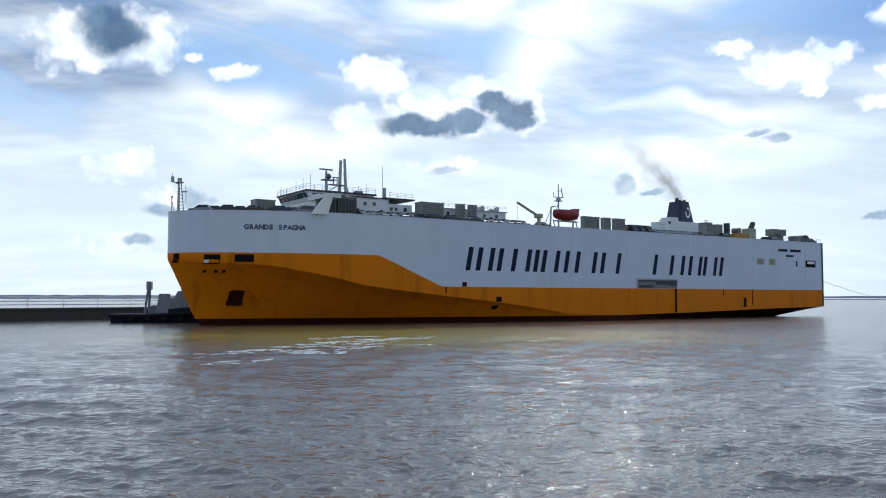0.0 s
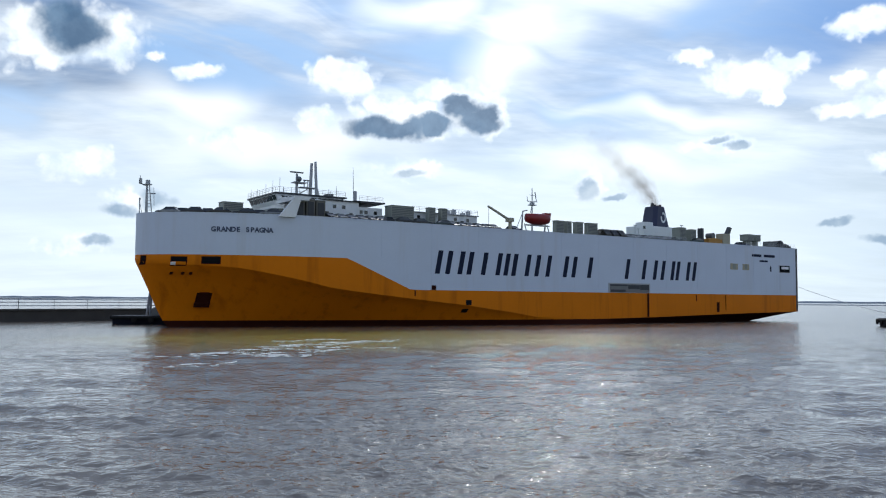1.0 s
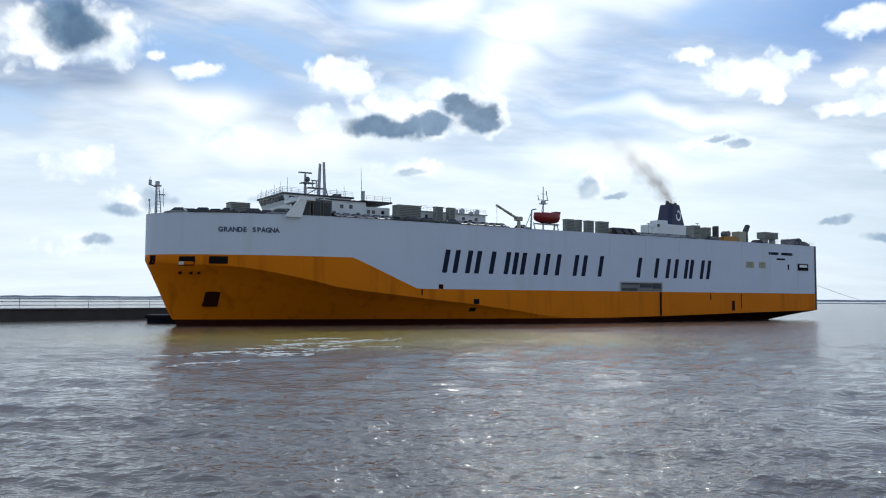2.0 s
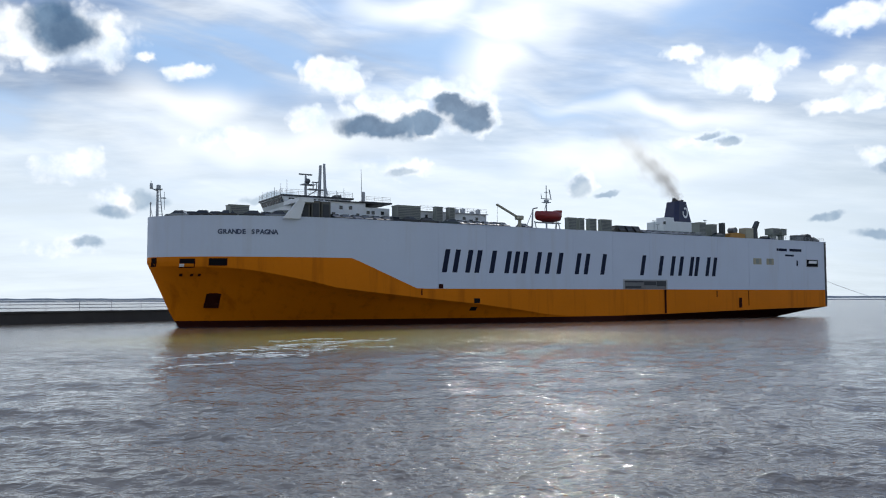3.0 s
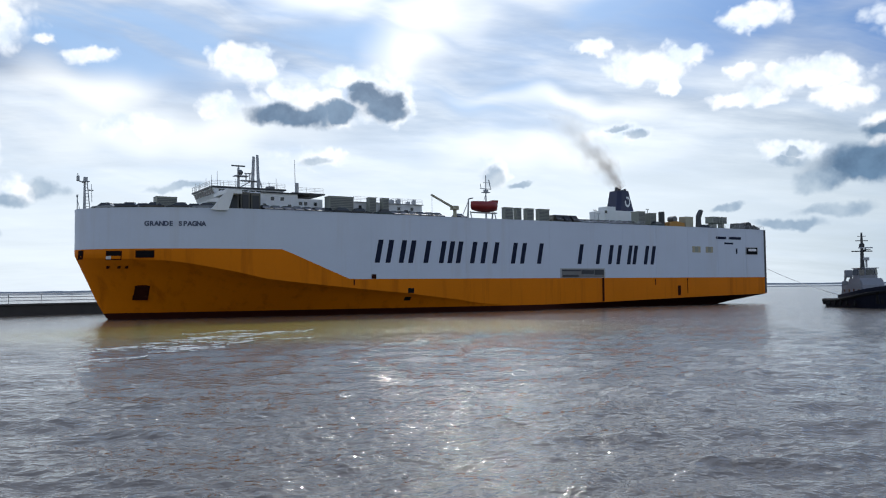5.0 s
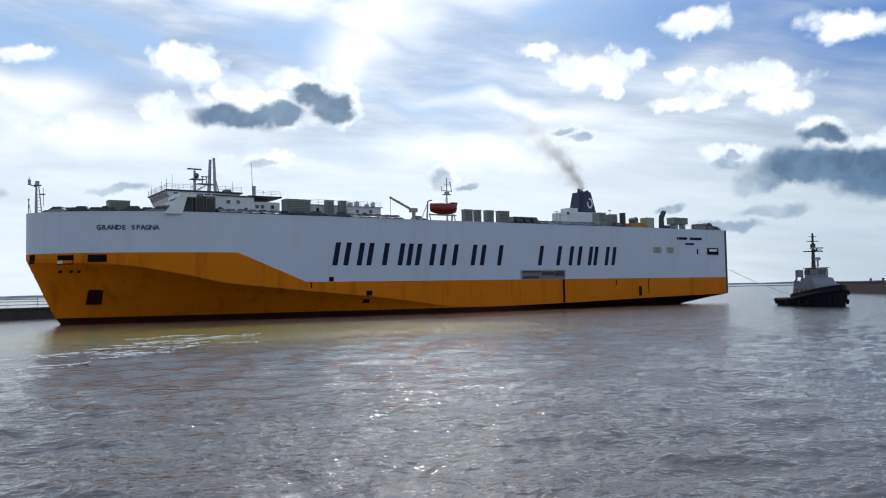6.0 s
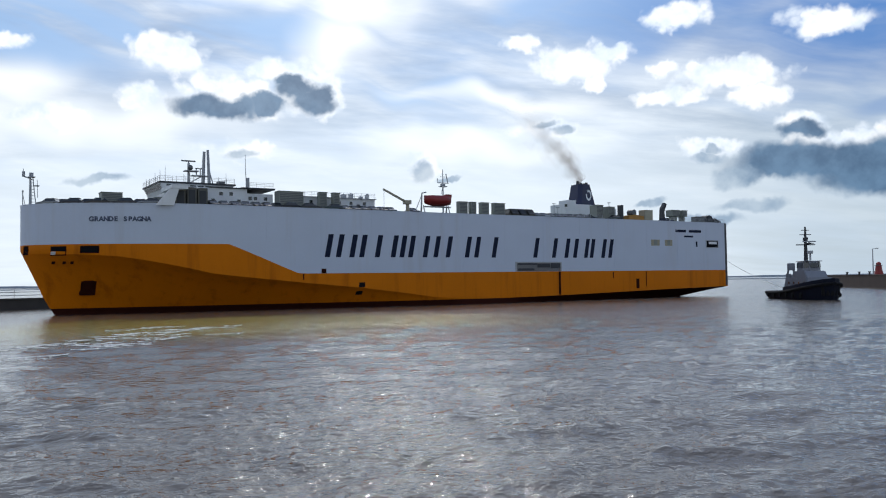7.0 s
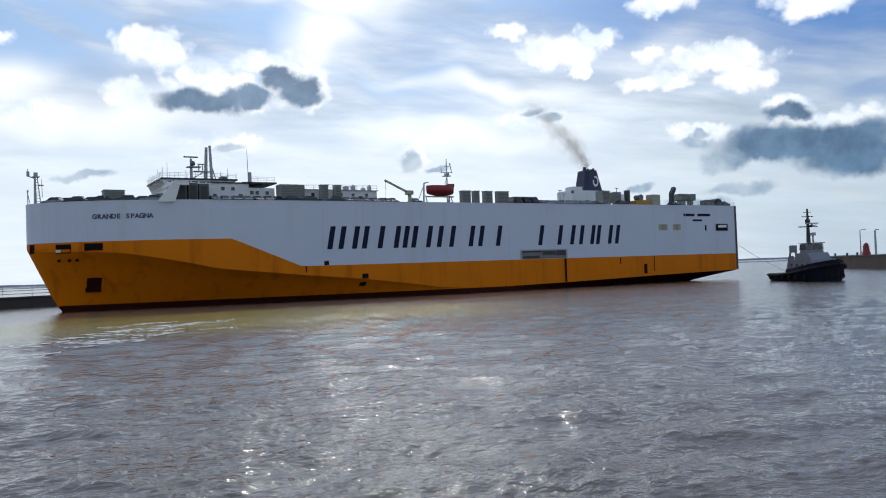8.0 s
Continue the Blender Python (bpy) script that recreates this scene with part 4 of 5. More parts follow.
def build_after_deck():
    bm = fresh()
    prism(bm, [(-53.0, DECK), (-58.8, DECK), (-58.8, 21.7), (-55.6, 22.1), (-53.4, 21.8)], 10.0, 13.0)
    gear = part("ramp_gear", bm, RAMP_YELLOW, ship, "worn yellow ramp hoisting gear")
    bm = fresh()
    box(bm, -51.9, -50.9, 11.2, 12.6, DECK, 24.5, 0.1)
    part("hoist_post", bm, DARK_GREY, gear)
    bm = fresh()
    prism(bm, [(-84.9, DECK), (-86.7, DECK), (-86.3, 25.4), (-87.4, 27.6), (-86.6, 28.0), (-85.3, 26.2)], -6.5, -5.4)
    part("hoist_post", bm, DARK_GREY, gear)
    bm = fresh()
    box(bm, -62.4, -59.4, 10.4, 12.8, DECK, 23.5, 0.1)
    part("winch_house", bm, CRANE_PAINT, gear)
    bm = fresh()
    tube(bm, (-55.8, 10.5, 22.7), (-55.8, 12.5, 22.7), 0.8, seg=14)
    part("winch_drum", bm, DULL_STEEL, gear)
    for a, b in ((-73.0, -70.2), (-76.0, -74.1)):
        vent_box(a, b, 10.0, 12.6, 23.75, mushroom=True)
    bm = fresh()
    box(bm, -82.7, -79.3, 10.8, 13.2, DECK, 22.3, 0.15)
    part("deck_locker", bm, DULL_STEEL, ship)
    for x, h in ((-83.9, 22.7), (-86.3, 21.9), (-87.6, 21.5)):
        bm = fresh()
        tube(bm, (x, 11.2, DECK + 1.0), (x, 13.4, DECK + 1.0), h - DECK - 1.0, seg=12)
        box(bm, x - 0.9, x + 0.7, 11.0, 11.3, DECK, h - 0.3, 0.05)
        box(bm, x - 0.9, x + 0.7, 13.3, 13.6, DECK, h - 0.3, 0.05)
        part("mooring_winch", bm, DARK_GREY, ship, "dark mooring winch")
    railing([(-66, 15.2, TOP), (-88, 15.2, TOP)], 1.0, 2.0, 0.03)
    railing([(-28, 15.2, TOP), (-42, 15.2, TOP)], 0.9, 2.0, 0.03)


build_foremast()
build_bridge()
build_second_house()
build_crane()
build_lifeboat()
build_midmast()
build_funnel()
build_after_deck()
for x0, x1, top in ((72.3, 76.0, 22.5), (37.7, 43.0, 23.9), (32.5, 34.2, 24.0), (29.6, 31.1, 24.0), (-2.6, -0.2, 23.4), (-5.0, -3.5, 23.4), (-8.6, -6.4, 23.4), (-13.2, -10.0, 23.4), (-44.4, -42.0, 24.1), (-48.4, -46.2, 23.8)):
    y1 = 10.3 if x0 > 70 else 13.0
    vent_box(x0, x1, y1 - (1.3 if -20 < x0 < 35 else 2.6), y1, top)


# ---- cars parked on the weather deck ----
def build_car():
    car = root("parked_car", "new passenger car parked on the ship's open deck", "car", "cars on the weather deck")
    bm = fresh()
    prism(bm, [(2.2, 0.25), (2.25, 0.62), (1.9, 0.82), (1.0, 0.92), (-1.9, 0.95), (-2.2, 0.8), (-2.2, 0.3)], -0.88, 0.88)
    bmesh.ops.bevel(bm, geom=bm.edges[:], offset=0.07, segments=1, affect="EDGES")
    part("body", bm, CAR_PAINT, car)
    bm = fresh()
    low = [bm.verts.new(v) for v in ((1.05, 0.8, 0.9), (1.05, -0.8, 0.9), (-1.8, -0.8, 0.92), (-1.8, 0.8, 0.92))]
    high = [bm.verts.new(v) for v in ((0.3, 0.62, 1.42), (0.3, -0.62, 1.42), (-1.25, -0.62, 1.42), (-1.25, 0.62, 1.42))]
    for k in range(4):
        j = (k + 1) % 4
        bm.faces.new((low[k], low[j], high[j], high[k]))
    bm.faces.new(high)
    part("window_glass", bm, GLASS, car)
    bm = fresh()
    box(bm, -1.3, 0.35, -0.65, 0.65, 1.40, 1.48, 0.03)
    part("roof", bm, CAR_PAINT, car)
    for x in (1.35, -1.35):
        for y in (0.8, -0.8):
            bm = fresh()
            tube(bm, (x, y - 0.1, 0.32), (x, y + 0.1, 0.32), 0.32, seg=12)
            part("wheel", bm, RUBBER, car)
    return car


def build_van():
    van = root("parked_van", "dark tall van parked on the ship's open deck", "van", "vans on the weather deck")
    bm = fresh()
    prism(bm, [(2.5, 0.3), (2.5, 1.0), (1.9, 1.25), (1.35, 2.1), (1.1, 2.2), (-2.3, 2.2), (-2.5, 2.0), (-2.5, 0.3)], -0.95, 0.95)
    bmesh.ops.bevel(bm, geom=bm.edges[:], offset=0.08, segments=1, affect="EDGES")
    part("body", bm, CAR_PAINT, van)
    for side in (1, -1):
        bm = fresh()
        box(bm, -2.0, 1.2, side * 0.96 - 0.02, side * 0.96 + 0.02, 1.25, 1.85, 0.015)
        part("window_glass", bm, GLASS, van)
    for x in (1.5, -1.5):
        for y in (0.86, -0.86):
            bm = fresh()
            tube(bm, (x, y - 0.1, 0.36), (x, y + 0.1, 0.36), 0.36, seg=12)
            part("wheel", bm, RUBBER, van)
    return van


def park_cars():
    """Places in the ship's space: rows close along the port side."""
    rng = random.Random(11)
    spots = []
    for inboard in (1.5, 3.7):
        x = 84.0 if inboard < 2 else 81.8
        while x > 65.0:
            y = half_breadth(x, TOP) - inboard
            slope = (half_breadth(x + 1, TOP) - half_breadth(x - 1, TOP)) / 2
            tilt = math.degrees(math.atan(slope))
            if not (inboard > 2 and 71.0 < x < 77.5) and not (inboard < 2 and x < 66):
                spots.append((x, y - 0.12 * abs(tilt) / 10, tilt + rng.uniform(-2, 2)))
            x -= 4.6 * max(0.5, math.cos(radians(tilt)))
    for a, b in ((56.4, 43.5), (28.6, 15.8), (12.2, 10.4), (-22.4, -41.0), (-67.0, -69.0)):
        x = a
        while x >= b:
            spots.append((x, 12.9, 90 + rng.uniform(-3, 3)))
            x -= 2.15
    return spots + [(41.5, 14.3, 0), (36.7, 14.3, 180), (31.9, 14.3, 2), (-46.5, 14.4, 0)]


CAR_SPOTS = park_cars()
VAN_SPOTS = [(-15.2 - 2.35 * k, 12.4, 90 + (k * 7 % 5) - 2) for k in range(3)]
first_car, first_van = build_car(), build_van()
cars = [first_car] + [copy_thing(first_car, pose(0, 0, 0)) for _ in CAR_SPOTS[1:]]
vans = [first_van] + [copy_thing(first_van, pose(0, 0, 0)) for _ in VAN_SPOTS[1:]]


# ---- tugs ----
def build_tug():
    tug = root("tug_boat", "harbour tug with dark blue hull, grey-white wheelhouse and tall dark mast", "tug boat", "harbour tugs")
    def beam(x):
        u = (x + 13.5) / 27
        return 4.5 * min(1.0, 0.72 + 2.2 * u) * (max(0.0, 1 - max(0.0, (u - 0.55) / 0.45) ** 2.4)) ** 0.6
    def sheer(x):
        u = (x + 13.5) / 27
        return 1.75 + 2.2 * max(0.0, u - 0.25) ** 1.6 / 0.75 ** 1.6
    bm = fresh()
    xs = [-13.5 + 27 * i / 28 for i in range(29)]
    rows = []
    for x in xs:
        b, s = beam(x), sheer(x)
        rows.append([bm.verts.new((x - 1.2 * (1 - q) * max(0, x / 13.5) ** 3, side * b * (0.80 + 0.20 * q), -1.0 + (s + 1.0) * q)) for side, q in ((1, 0), (1, 0.5), (1, 1), (-1, 1), (-1, 0.5), (-1, 0))])
    for a, b in zip(rows, rows[1:]):
        for k in range(5):
            bm.faces.new((a[k], a[k + 1], b[k + 1], b[k]))
    bm.faces.new(rows[0])
    part("hull", bm, TUG_HULL, tug, "dark blue hull")
    bm = fresh()
    for side in (1, -1):
        for a, b in zip(xs[:-1], xs[1:]):
            tube(bm, (a, side * (beam(a) + 0.1), sheer(a) - 0.35), (b, side * (beam(b) + 0.1), sheer(b) - 0.35), 0.33, seg=8)
    tube(bm, (-13.6, -3.2, 1.4), (-13.6, 3.2, 1.4), 0.4)
    part("rubber_fender", bm, RUBBER, tug, "black rubber fender round the hull")
    for k in range(5):
        y = -1.6 + k * 0.8
        bm = fresh()
        tube(bm, (12.6 - abs(y) * 0.5, y, 1.0), (12.6 - abs(y) * 0.5, y, 3.6), 0.38, seg=10)
        part("bow_fender", bm, RUBBER, tug)
    for k in range(6):
        for side in (1, -1):
            x = -9 + k * 3.2
            bm = fresh()
            tube(bm, (x, side * (beam(x) + 0.15), 1.0), (x, side * (beam(x) + 0.45), 1.0), 0.55, seg=12)
            part("tyre_fender", bm, RUBBER, tug)
    bm = fresh()
    for side in (1, -1):
        for a, b in zip(xs[12:-1], xs[13:]):
            ya, yb = side * (beam(a) - 0.12), side * (beam(b) - 0.12)
            bm.faces.new([bm.verts.new(v) for v in ((a, ya, sheer(a) - 0.1), (b, yb, sheer(b) - 0.1), (b, yb * 0.97, sheer(b) + 0.8), (a, ya * 0.97, sheer(a) + 0.8))])
    part("bulwark", bm, TUG_HULL, tug)
    bm = fresh()
    prism(bm, [(-3.4, 1.7), (8.2, 1.7), (7.2, 4.9), (-2.2, 4.9)], -3.0, 3.0)
    bmesh.ops.bevel(bm, geom=bm.edges[:], offset=0.2, segments=2, affect="EDGES")
    house = part("deck_house", bm, TUG_WHITE, tug, "grey-white deck house")
    windows("window", [(x, 3.0, 3.7) for x in (-1.5, 1.0, 3.5, 6.0)], (0.6, 0.6), "y", house)
    for x in (-1.5, 1.0, 3.5, 6.0):
        bm = fresh()
        box(bm, x - 0.3, x + 0.3, -3.05, -2.98, 3.4, 4.0, 0.02)
        part("window", bm, GLASS, house)
    windows("window", [(y, 7.55, 3.9) for y in (-1.8, 0, 1.8)], (0.7, 0.6), "x", house)
    bm = fresh()
    prism(bm, [(-1.4, 4.8), (6.2, 4.8), (5.0, 6.35), (-0.7, 6.35)], -2.4, 2.4)
    bmesh.ops.bevel(bm, geom=bm.edges[:], offset=0.15, segments=2, affect="EDGES")
    part("upper_house", bm, TUG_WHITE, house)
    bm = fresh()
    ring = [(4.6, 1.0), (3.6, 2.0), (0.6, 2.0), (-0.2, 1.4), (-0.2, -1.4), (0.6, -2.0), (3.6, -2.0), (4.6, -1.0)]
    low = [bm.verts.new((x, y, 6.3)) for x, y in ring]
    high = [bm.verts.new((2.2 + (x - 2.2) * 0.94, y * 0.94, 8.5)) for x, y in ring]
    for k in range(8):
        bm.faces.new((low[k], low[(k + 1) % 8], high[(k + 1) % 8], high[k]))
    bm.faces.new(high)
    wheel = part("wheelhouse", bm, TUG_WHITE, tug, "grey-white wheelhouse with windows all round")
    for k in range(8):
        (xa, ya), (xb, yb) = ring[k], ring[(k + 1) % 8]
        bm = fresh()
        q = []
        for z, g in ((7.1, 0.985), (8.2, 0.955)):
            for f in (0.1, 0.9):
                q.append(Vector(((xa + (xb - xa) * f - 2.2) * g * 1.015 + 2.2, (ya + (yb - ya) * f) * g * 1.02, z)))
        vs = [bm.verts.new(v) for v in (q[0], q[1], q[3], q[2])]
        f0 = bm.faces.new(vs)
        made = bmesh.ops.extrude_face_region(bm, geom=[f0])
        bmesh.ops.translate(bm, vec=(((xa + xb) / 2 - 2.2) * 0.03, (ya + yb) / 2 * 0.03, 0), verts=[v for v in made["geom"] if isinstance(v, bmesh.types.BMVert)])
        part("window", bm, GLASS, wheel)
    bm = fresh()
    box(bm, -0.1, 4.5, -2.0, 2.0, 8.45, 8.62, 0.08)
    part("roof", bm, TUG_WHITE, wheel)
    bm = fresh()
    tube(bm, (0.9, 0, 8.6), (0.9, 0, 16.4), 0.5, 0.2)
    tube(bm, (0.9, -2.2, 12.3), (0.9, 2.2, 12.3), 0.12)
    tube(bm, (0.9, 0, 12.3), (3.0, 0, 12.5), 0.14)
    box(bm, 2.0, 3.4, -0.8, 0.8, 12.45, 12.6)
    tube(bm, (0.9, -1.3, 14.6), (0.9, 1.3, 14.6), 0.09)
    tube(bm, (0.9, -0.9, 15.6), (0.9, 0.9, 15.6), 0.07)
    box(bm, 0.5, 1.3, -0.45, 0.45, 13.2, 14.0, 0.08)
    mast = part("mast", bm, DARK_GREY, tug, "tall dark mast")
    bm = fresh()
    box(bm, 2.6, 2.9, -1.5, 1.5, 12.85, 13.1, 0.05)
    tube(bm, (2.75, 0, 12.6), (2.75, 0, 12.9), 0.2)
    part("radar_scanner", bm, STEEL, mast)
    bm = fresh()
    tube(bm, (3.0, 0, 8.7), (3.0, 0, 10.6), 0.22, 0.2)
    box(bm, 2.5, 3.5, -0.5, 0.5, 10.2, 10.9, 0.1)
    part("fire_monitor", bm, STEEL, tug)
    for side in (1, -1):
        bm = fresh()
        prism(bm, [(-4.9, 1.7), (-3.0, 1.7), (-3.2, 5.8), (-4.3, 5.8)], side * 2.0 - 0.5, side * 2.0 + 0.5)
        bmesh.ops.bevel(bm, geom=bm.edges[:], offset=0.12, segments=2, affect="EDGES")
        part("funnel", bm, TUG_WHITE, tug)
    bm = fresh()
    tube(bm, (-7.3, 1.6, 1.6), (-6.9, 0.5, 7.2), 0.24)
    tube(bm, (-7.3, -1.6, 1.6), (-6.9, -0.5, 7.2), 0.24)
    box(bm, -7.3, -6.4, -0.8, 0.8, 6.6, 8.3, 0.12)
    part("towing_gantry", bm, TUG_WHITE, tug, "pale towing gantry on the after deck")
    bm = fresh()
    tube(bm, (-5.6, -1.3, 2.6), (-5.6, 1.3, 2.6), 0.9, seg=14)
    box(bm, -6.4, -4.8, 1.3, 1.6, 1.6, 3.2)
    box(bm, -6.4, -4.8, -1.6, -1.3, 1.6, 3.2)
    part("towing_winch", bm, DULL_STEEL, tug)
    bm = fresh()
    left = [bm.verts.new((x, beam(x) - 0.1, sheer(x) - 0.15)) for x in xs]
    right = [bm.verts.new((x, -beam(x) + 0.1, sheer(x) - 0.15)) for x in xs]
    for i in range(len(xs) - 1):
        bm.faces.new((left[i], left[i + 1], right[i + 1], right[i]))
    part("deck", bm, TUG_RED, tug)
    return tug


tug = build_tug()
bow_tug = copy_thing(tug, pose(0, 0, 0))
tagged(bow_tug, "dark-hulled harbour tug half hidden behind the ship's bow")


TUG_PATH = [(0.0, 107.0, 176.0, -104), (2.0, 111.8, 171.8, -104), (4.0, 116.6, 167.6, -104), (6.0, 122.0, 164.4, -103), (8.0, 127.6, 161.8, -102)]
tow_rope = root("tow_rope", "pale tow rope between the ship's stern and the tug", "rope")
ROPE_PIECES = []
for _ in range(14):
    bm = fresh()
    tube(bm, (0, 0, -2.3), (0, 0, 2.3), 0.055, seg=6)
    ROPE_PIECES.append(part("rope_piece", bm, ROPE, tow_rope))


# ---- piers and far shore ----
def wall_run(name, a, b, width, top, material, cap, label, courses=0):
    """A straight pier with sloped foot and a concrete cap."""
    a, b = Vector((*a, 0)), Vector((*b, 0))
    d = (b - a).normalized()
    side = Vector((-d.y, d.x, 0))
    n = max(2, int((b - a).length / 6))
    rng = random.Random(3)
    bm = fresh()
    rows = []
    for i in range(n + 1):
        q = a.lerp(b, i / n)
        rows.append([bm.verts.new(q + side * (o + rng.uniform(-0.06, 0.06)) + Vector((0, 0, z))) for o, z in ((-width / 2 - 0.5, -2), (-width / 2 - 0.15, 0.4), (-width / 2, top - 0.35), (width / 2, top - 0.35), (width / 2 + 0.5, -2))])
    for r, s in zip(rows, rows[1:]):
        for k in range(4):
            bm.faces.new((r[k], r[k + 1], s[k + 1], s[k]))
    bm.faces.new(rows[0])
    bm.faces.new(rows[-1][::-1])
    wall = tagged(link_mesh(name, bm, material), label, "pier", kind="structure")
    step = 6.0
    count = int((b - a).length / step)
    share = None
    turn = Matrix.Rotation(math.atan2(d.y, d.x), 4, "Z")
    for i in range(count):
        if share is None:
            bm = fresh()
            box(bm, 0.03, step - 0.03, -width / 2 - 0.2, width / 2 + 0.2, 0, 0.42, 0.06)
            ob = part("cap_stone", bm, cap, wall)
            share = ob.data
        else:
            ob = new("cap_stone", share)
            ob.parent = wall
        ob.matrix_local = Matrix.Translation(a + d * (i * step) + Vector((0, 0, top - 0.40))) @ turn
    return wall, a, d, side


def left_pier():
    wall, a, d, side = wall_run("pier_west", (-135, 126), (20, 292), 6.0, 2.7, STONE, STONE, "dark stone breakwater with a railing on top")
    rail = root("pier_railing", "grey steel railing with three rails on the breakwater", "railing")
    length = 227
    for k in range(int(length / 7.5)):
        q = a + d * (k * 7.5) + side * -2.2
        bm = fresh()
        tube(bm, q + Vector((0, 0, 2.6)), q + Vector((0, 0, 5.05)), 0.06, seg=6)
        part("post", bm, DULL_STEEL, rail)
    for z in (3.45, 4.2, 5.0):
        bm = fresh()
        q = a + side * -2.2
        tube(bm, q + Vector((0, 0, z)), q + d * length + Vector((0, 0, z)), 0.085, seg=6)
        part("rail", bm, STEEL, rail)


def right_pier():
    wall, a, d, side = wall_run("pier_east", (283, 356), (150, 62), 9.0, 5.3, BROWN_WALL, BROWN_WALL, "dark brown harbour pier wall")
    def at(s, o, z):
        return a + d * s + side * o + Vector((0, 0, z))
    # red beacon
    q = at(83.4, 0, 5.3)
    beacon = root("harbour_beacon", "squat red harbour beacon on the pier head", "beacon")
    bm = fresh()
    tube(bm, q, q + Vector((0, 0, 1.2)), 1.7, 1.55, seg=16)
    tube(bm, q + Vector((0, 0, 1.2)), q + Vector((0, 0, 3.6)), 1.4, 1.1, seg=16)
    part("tower", bm, BEACON_RED, beacon, smooth=False)
    bm = fresh()
    tube(bm, q + Vector((0, 0, 3.6)), q + Vector((0, 0, 4.5)), 0.95, 0.9, seg=16)
    tube(bm, q + Vector((0, 0, 4.5)), q + Vector((0, 0, 5.1)), 1.05, 0.2, seg=16)
    part("lantern", bm, BEACON_RED, beacon)
    bm = fresh()
    tube(bm, q + Vector((0, 0, 3.55)), q + Vector((0, 0, 3.75)), 1.5, seg=16)
    part("gallery", bm, DULL_STEEL, beacon)
    for s, o, h, arm in ((71.8, 1.5, 10.6, 1.8), (90.0, 1.5, 9.8, 0.8)):
        q = at(s, o, 5.3)
        post = root("lamp_post", "grey steel lamp post on the pier", "lamp post", "lamp posts on the pier")
        bm = fresh()
        tube(bm, q, q + Vector((0, 0, h)), 0.28 if arm > 1 else 0.42, 0.16 if arm > 1 else 0.36)
        tube(bm, q + Vector((0, 0, h)), q + Vector((arm, -0.4, h + 0.25)), 0.12)
        part("pole", bm, STEEL, post)
        bm = fresh()
        box(bm, -0.7, 0.5, -0.3, 0.3, -0.1, 0.18, 0.06, Matrix.Translation(q + Vector((arm, -0.4, h + 0.2))))
        part("lamp_head", bm, DULL_STEEL, post)
    first = None
    for s in (30, 48, 62, 70):
        m = Matrix.Translation(at(s, 3.0, 5.3))
        if first is None:
            first = root("bollard", "black iron mooring bollard on the pier", "bollard", "bollards on the pier")
            bm = fresh()
            tube(bm, (0, 0, 0), (0, 0, 1.0), 0.45, 0.38, seg=12)
            part("shaft", bm, DARK_GREY, first)
            bm = fresh()
            tube(bm, (0, 0, 1.0), (0, 0, 1.35), 0.62, 0.55, seg=12)
            part("cap", bm, DARK_GREY, first)
            first.matrix_basis = m
        else:
            copy_thing(first, m)


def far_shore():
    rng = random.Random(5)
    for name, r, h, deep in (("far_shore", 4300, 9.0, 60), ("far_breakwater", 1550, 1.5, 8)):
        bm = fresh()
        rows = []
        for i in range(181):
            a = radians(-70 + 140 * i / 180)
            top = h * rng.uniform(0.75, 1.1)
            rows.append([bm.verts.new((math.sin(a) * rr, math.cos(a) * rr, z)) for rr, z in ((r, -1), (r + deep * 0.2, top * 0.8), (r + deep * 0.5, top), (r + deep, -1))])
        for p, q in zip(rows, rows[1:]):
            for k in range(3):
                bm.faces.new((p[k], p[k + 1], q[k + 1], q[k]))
        tagged(link_mesh(name, bm, FAR_SHORE), "low shore along the horizon, haze painted into its colour" if r > 2000 else "low breakwater far out on the water, haze painted into its colour", "shore", kind="structure")


left_pier()
right_pier()
far_shore()

# ---- smoke from the funnel ----
smoke = root("smoke_plume", "thin brown-grey smoke drifting from the ship's funnel", "smoke")
tagged(smoke, kind="stuff")


def build_smoke():
    """Three curling veils of smoke that cross along one bent centre line."""
    wisps = []
    for k, (turn, wide) in enumerate(((15, 1.25), (-40, 1.5), (75, 1.5))):
        bm = fresh()
        uv = bm.loops.layers.uv.new("veil")
        rows = []
        for i in range(41):
            q = i / 40
            c = Vector((-52.4 + 26.0 * q ** 1.2, -4.2, 31.9 + 20.0 * q ** 0.95))
            r = wide * (1.7 + 5.4 * q)
            w = Vector((0.72, 0, -0.69)) * math.cos(radians(turn)) + Vector((0, 1, 0)) * math.sin(radians(turn))
            line = []
            for j in range(13):
                f = j / 12 * 2 - 1
                p = c + w * (r * f)
                lump = Vector([noise.noise(p * 0.22 + Vector((k * 9.0, a * 5.0, 0))) for a in range(3)])
                line.append((bm.verts.new(p + lump * (0.4 + 1.6 * q)), (j / 12, q)))
            rows.append(line)
        for a, b in zip(rows, rows[1:]):
            for j in range(12):
                corner = (a[j], a[j + 1], b[j + 1], b[j])
                face = bm.faces.new([v for v, _ in corner])
                for loop, (_, at) in zip(face.loops, corner):
                    loop[uv].uv = at
        ob = part("smoke_wisp", bm, SMOKE[k], smoke, smooth=True)
        ob.visible_shadow = False
        wisps.append((ob, k))
    return wisps


WISPS = build_smoke()


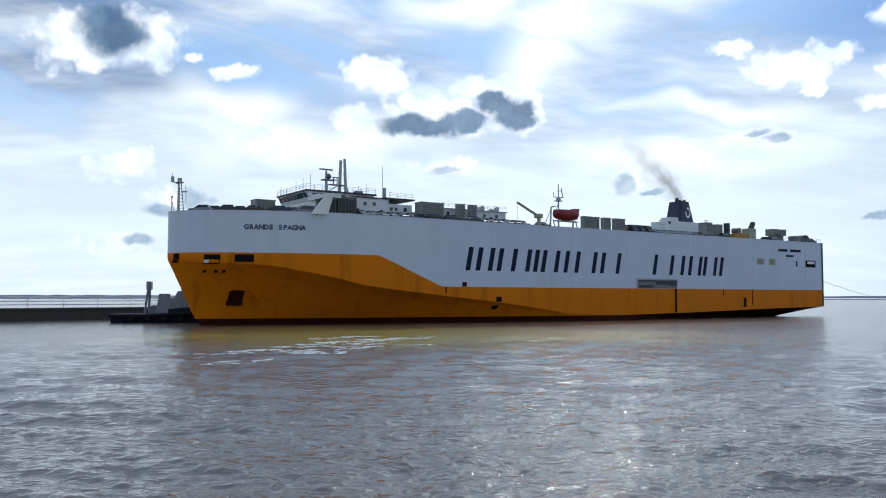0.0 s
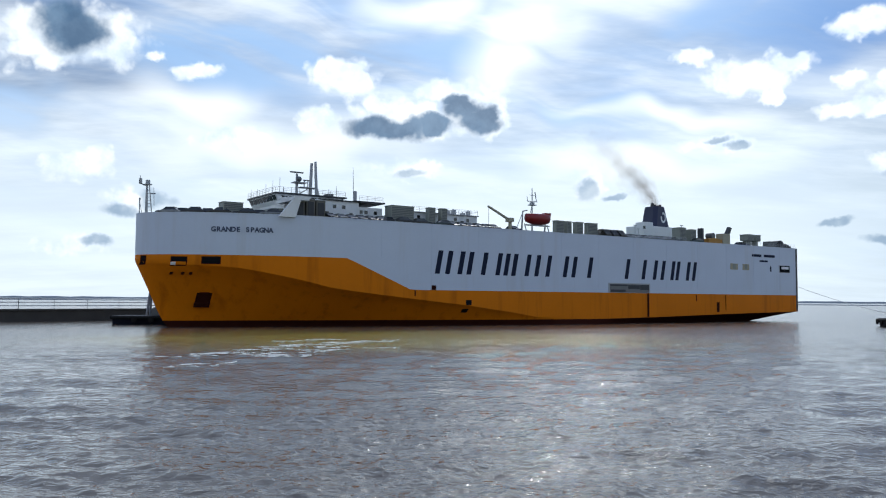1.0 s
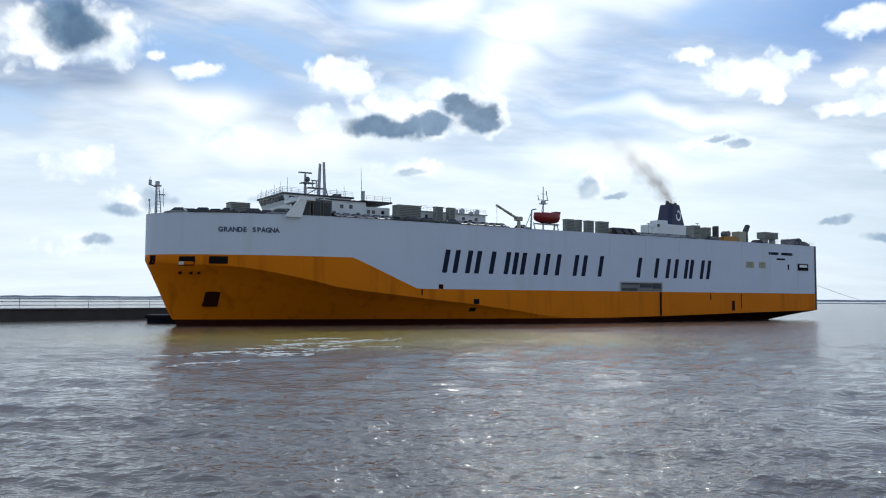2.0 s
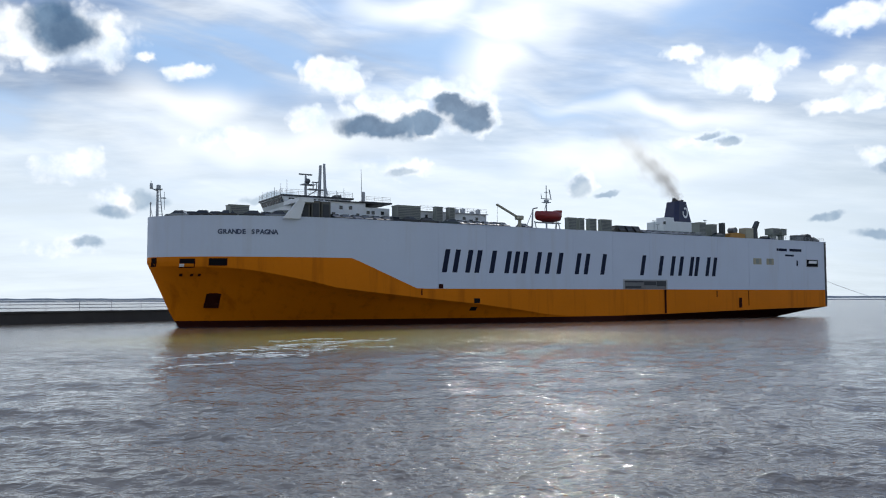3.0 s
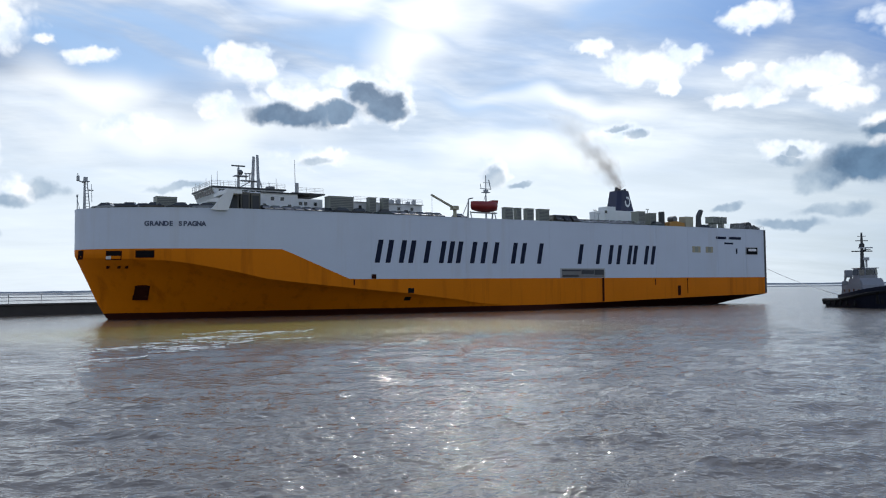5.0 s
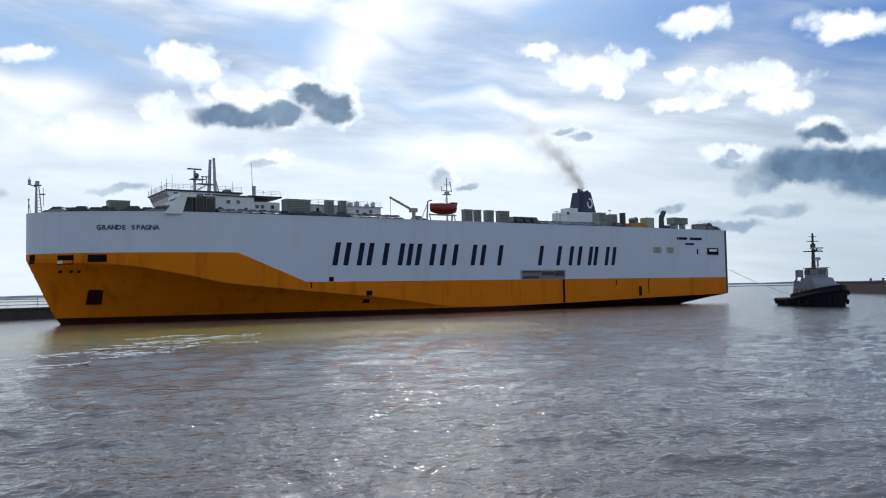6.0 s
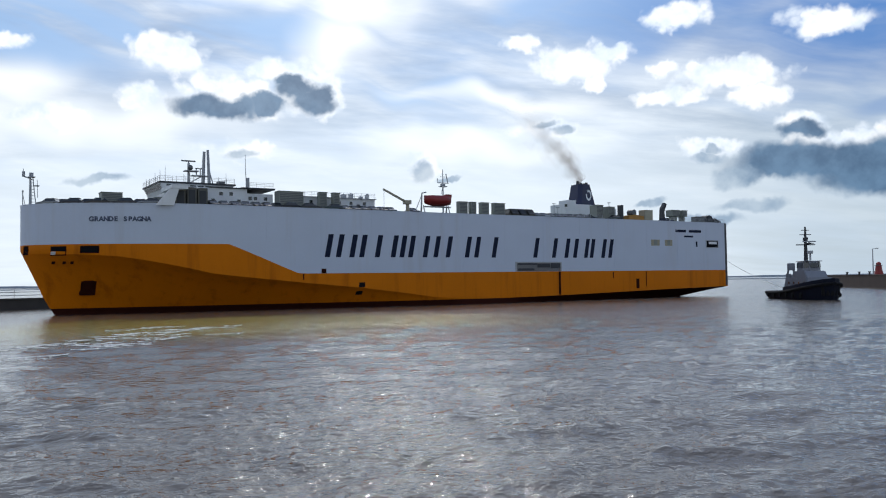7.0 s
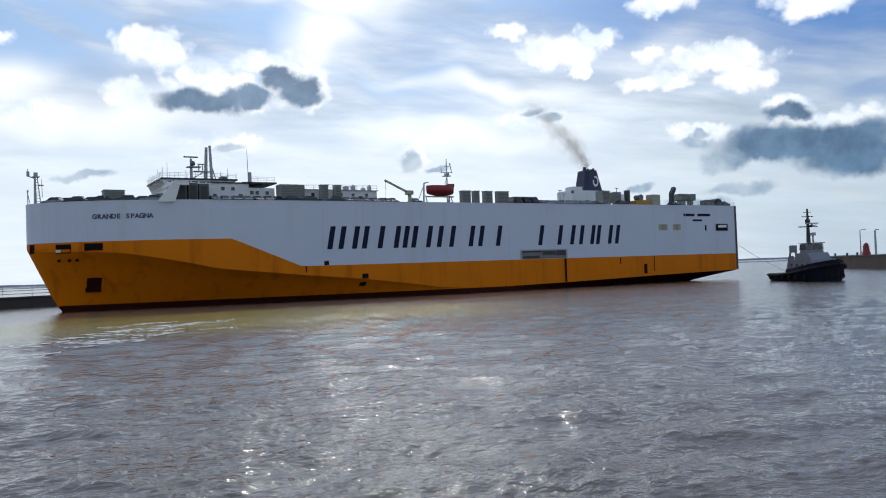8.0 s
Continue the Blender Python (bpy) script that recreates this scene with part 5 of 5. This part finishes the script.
# ---- what moves ----
def motions():
    at = {t: pose(x, y, 0, 0, 0, h) for t, x, y, h in SHIP_PATH}
    walk(ship, sorted(at.items()))
    walk(smoke, sorted(at.items()))
    for car, (x, y, turn) in zip(cars + vans, CAR_SPOTS + VAN_SPOTS):
        local = pose(x, y, DECK, 0, 0, turn)
        walk(car, [(t, m @ local) for t, m in sorted(at.items())])
    for ob, k in WISPS:
        walk(ob, [(t, pose(0.5 * (t - 4) / 8 * (k + 1), 0, 0.7 * (t - 4) / 8 * (k + 1)) @ pose(-52.6, -4.2, 32) @ pose(0, 0, 0, 0, 1.6 * math.sin(t * 0.9 + k), 1.5 * (t - 4)) @ pose(52.6, 4.2, -32)) for t in (0.0, 1.0, 2.0, 3.0, 4.0, 5.0, 6.0, 7.0, 8.0)])
    walk(tug, [(t, pose(x, y, 0, 0, 0, h)) for t, x, y, h in TUG_PATH])
    # the rope hangs from the stern to the towing gantry, piece by piece
    rows = [[] for _ in ROPE_PIECES]
    for t, x, y, h in TUG_PATH:
        a = at[t] @ Vector((-88.45, 15.7, 9.6))
        b = pose(x, y, 0, 0, 0, h) @ Vector((-12.0, 0, 2.5))
        n = len(ROPE_PIECES)
        pts = [a.lerp(b, i / n) - Vector((0, 0, 2.0 * (i / n) * (1 - i / n))) for i in range(n + 1)]
        for k in range(n):
            turn = (pts[k + 1] - pts[k]).to_track_quat("Z", "Y").to_matrix().to_4x4()
            rows[k].append((t, Matrix.Translation((pts[k] + pts[k + 1]) / 2) @ turn))
    for ob, r in zip(ROPE_PIECES, rows):
        walk(ob, r)
    walk(bow_tug, [(t, pose(x, y, 0, 0, 0, h)) for t, x, y, h in ((0.0, -53.0, 169, 4), (0.5, -49.0, 170, 4), (1.0, -45.0, 171, 5), (1.5, -42.5, 173, 8), (3.0, -34.0, 182, 14), (5.0, -24.0, 191, 12), (8.0, -14.0, 197, 8))])
    walk(water, [(0.0, pose(0, 0, 0)), (4.0, pose(1.6, -1.0, 0)), (8.0, pose(3.2, -2.0, 0))])
    walk(foam, [(0.0, pose(-0.6, -0.4, 0)), (8.0, pose(0.8, 0.6, 0))])


motions()
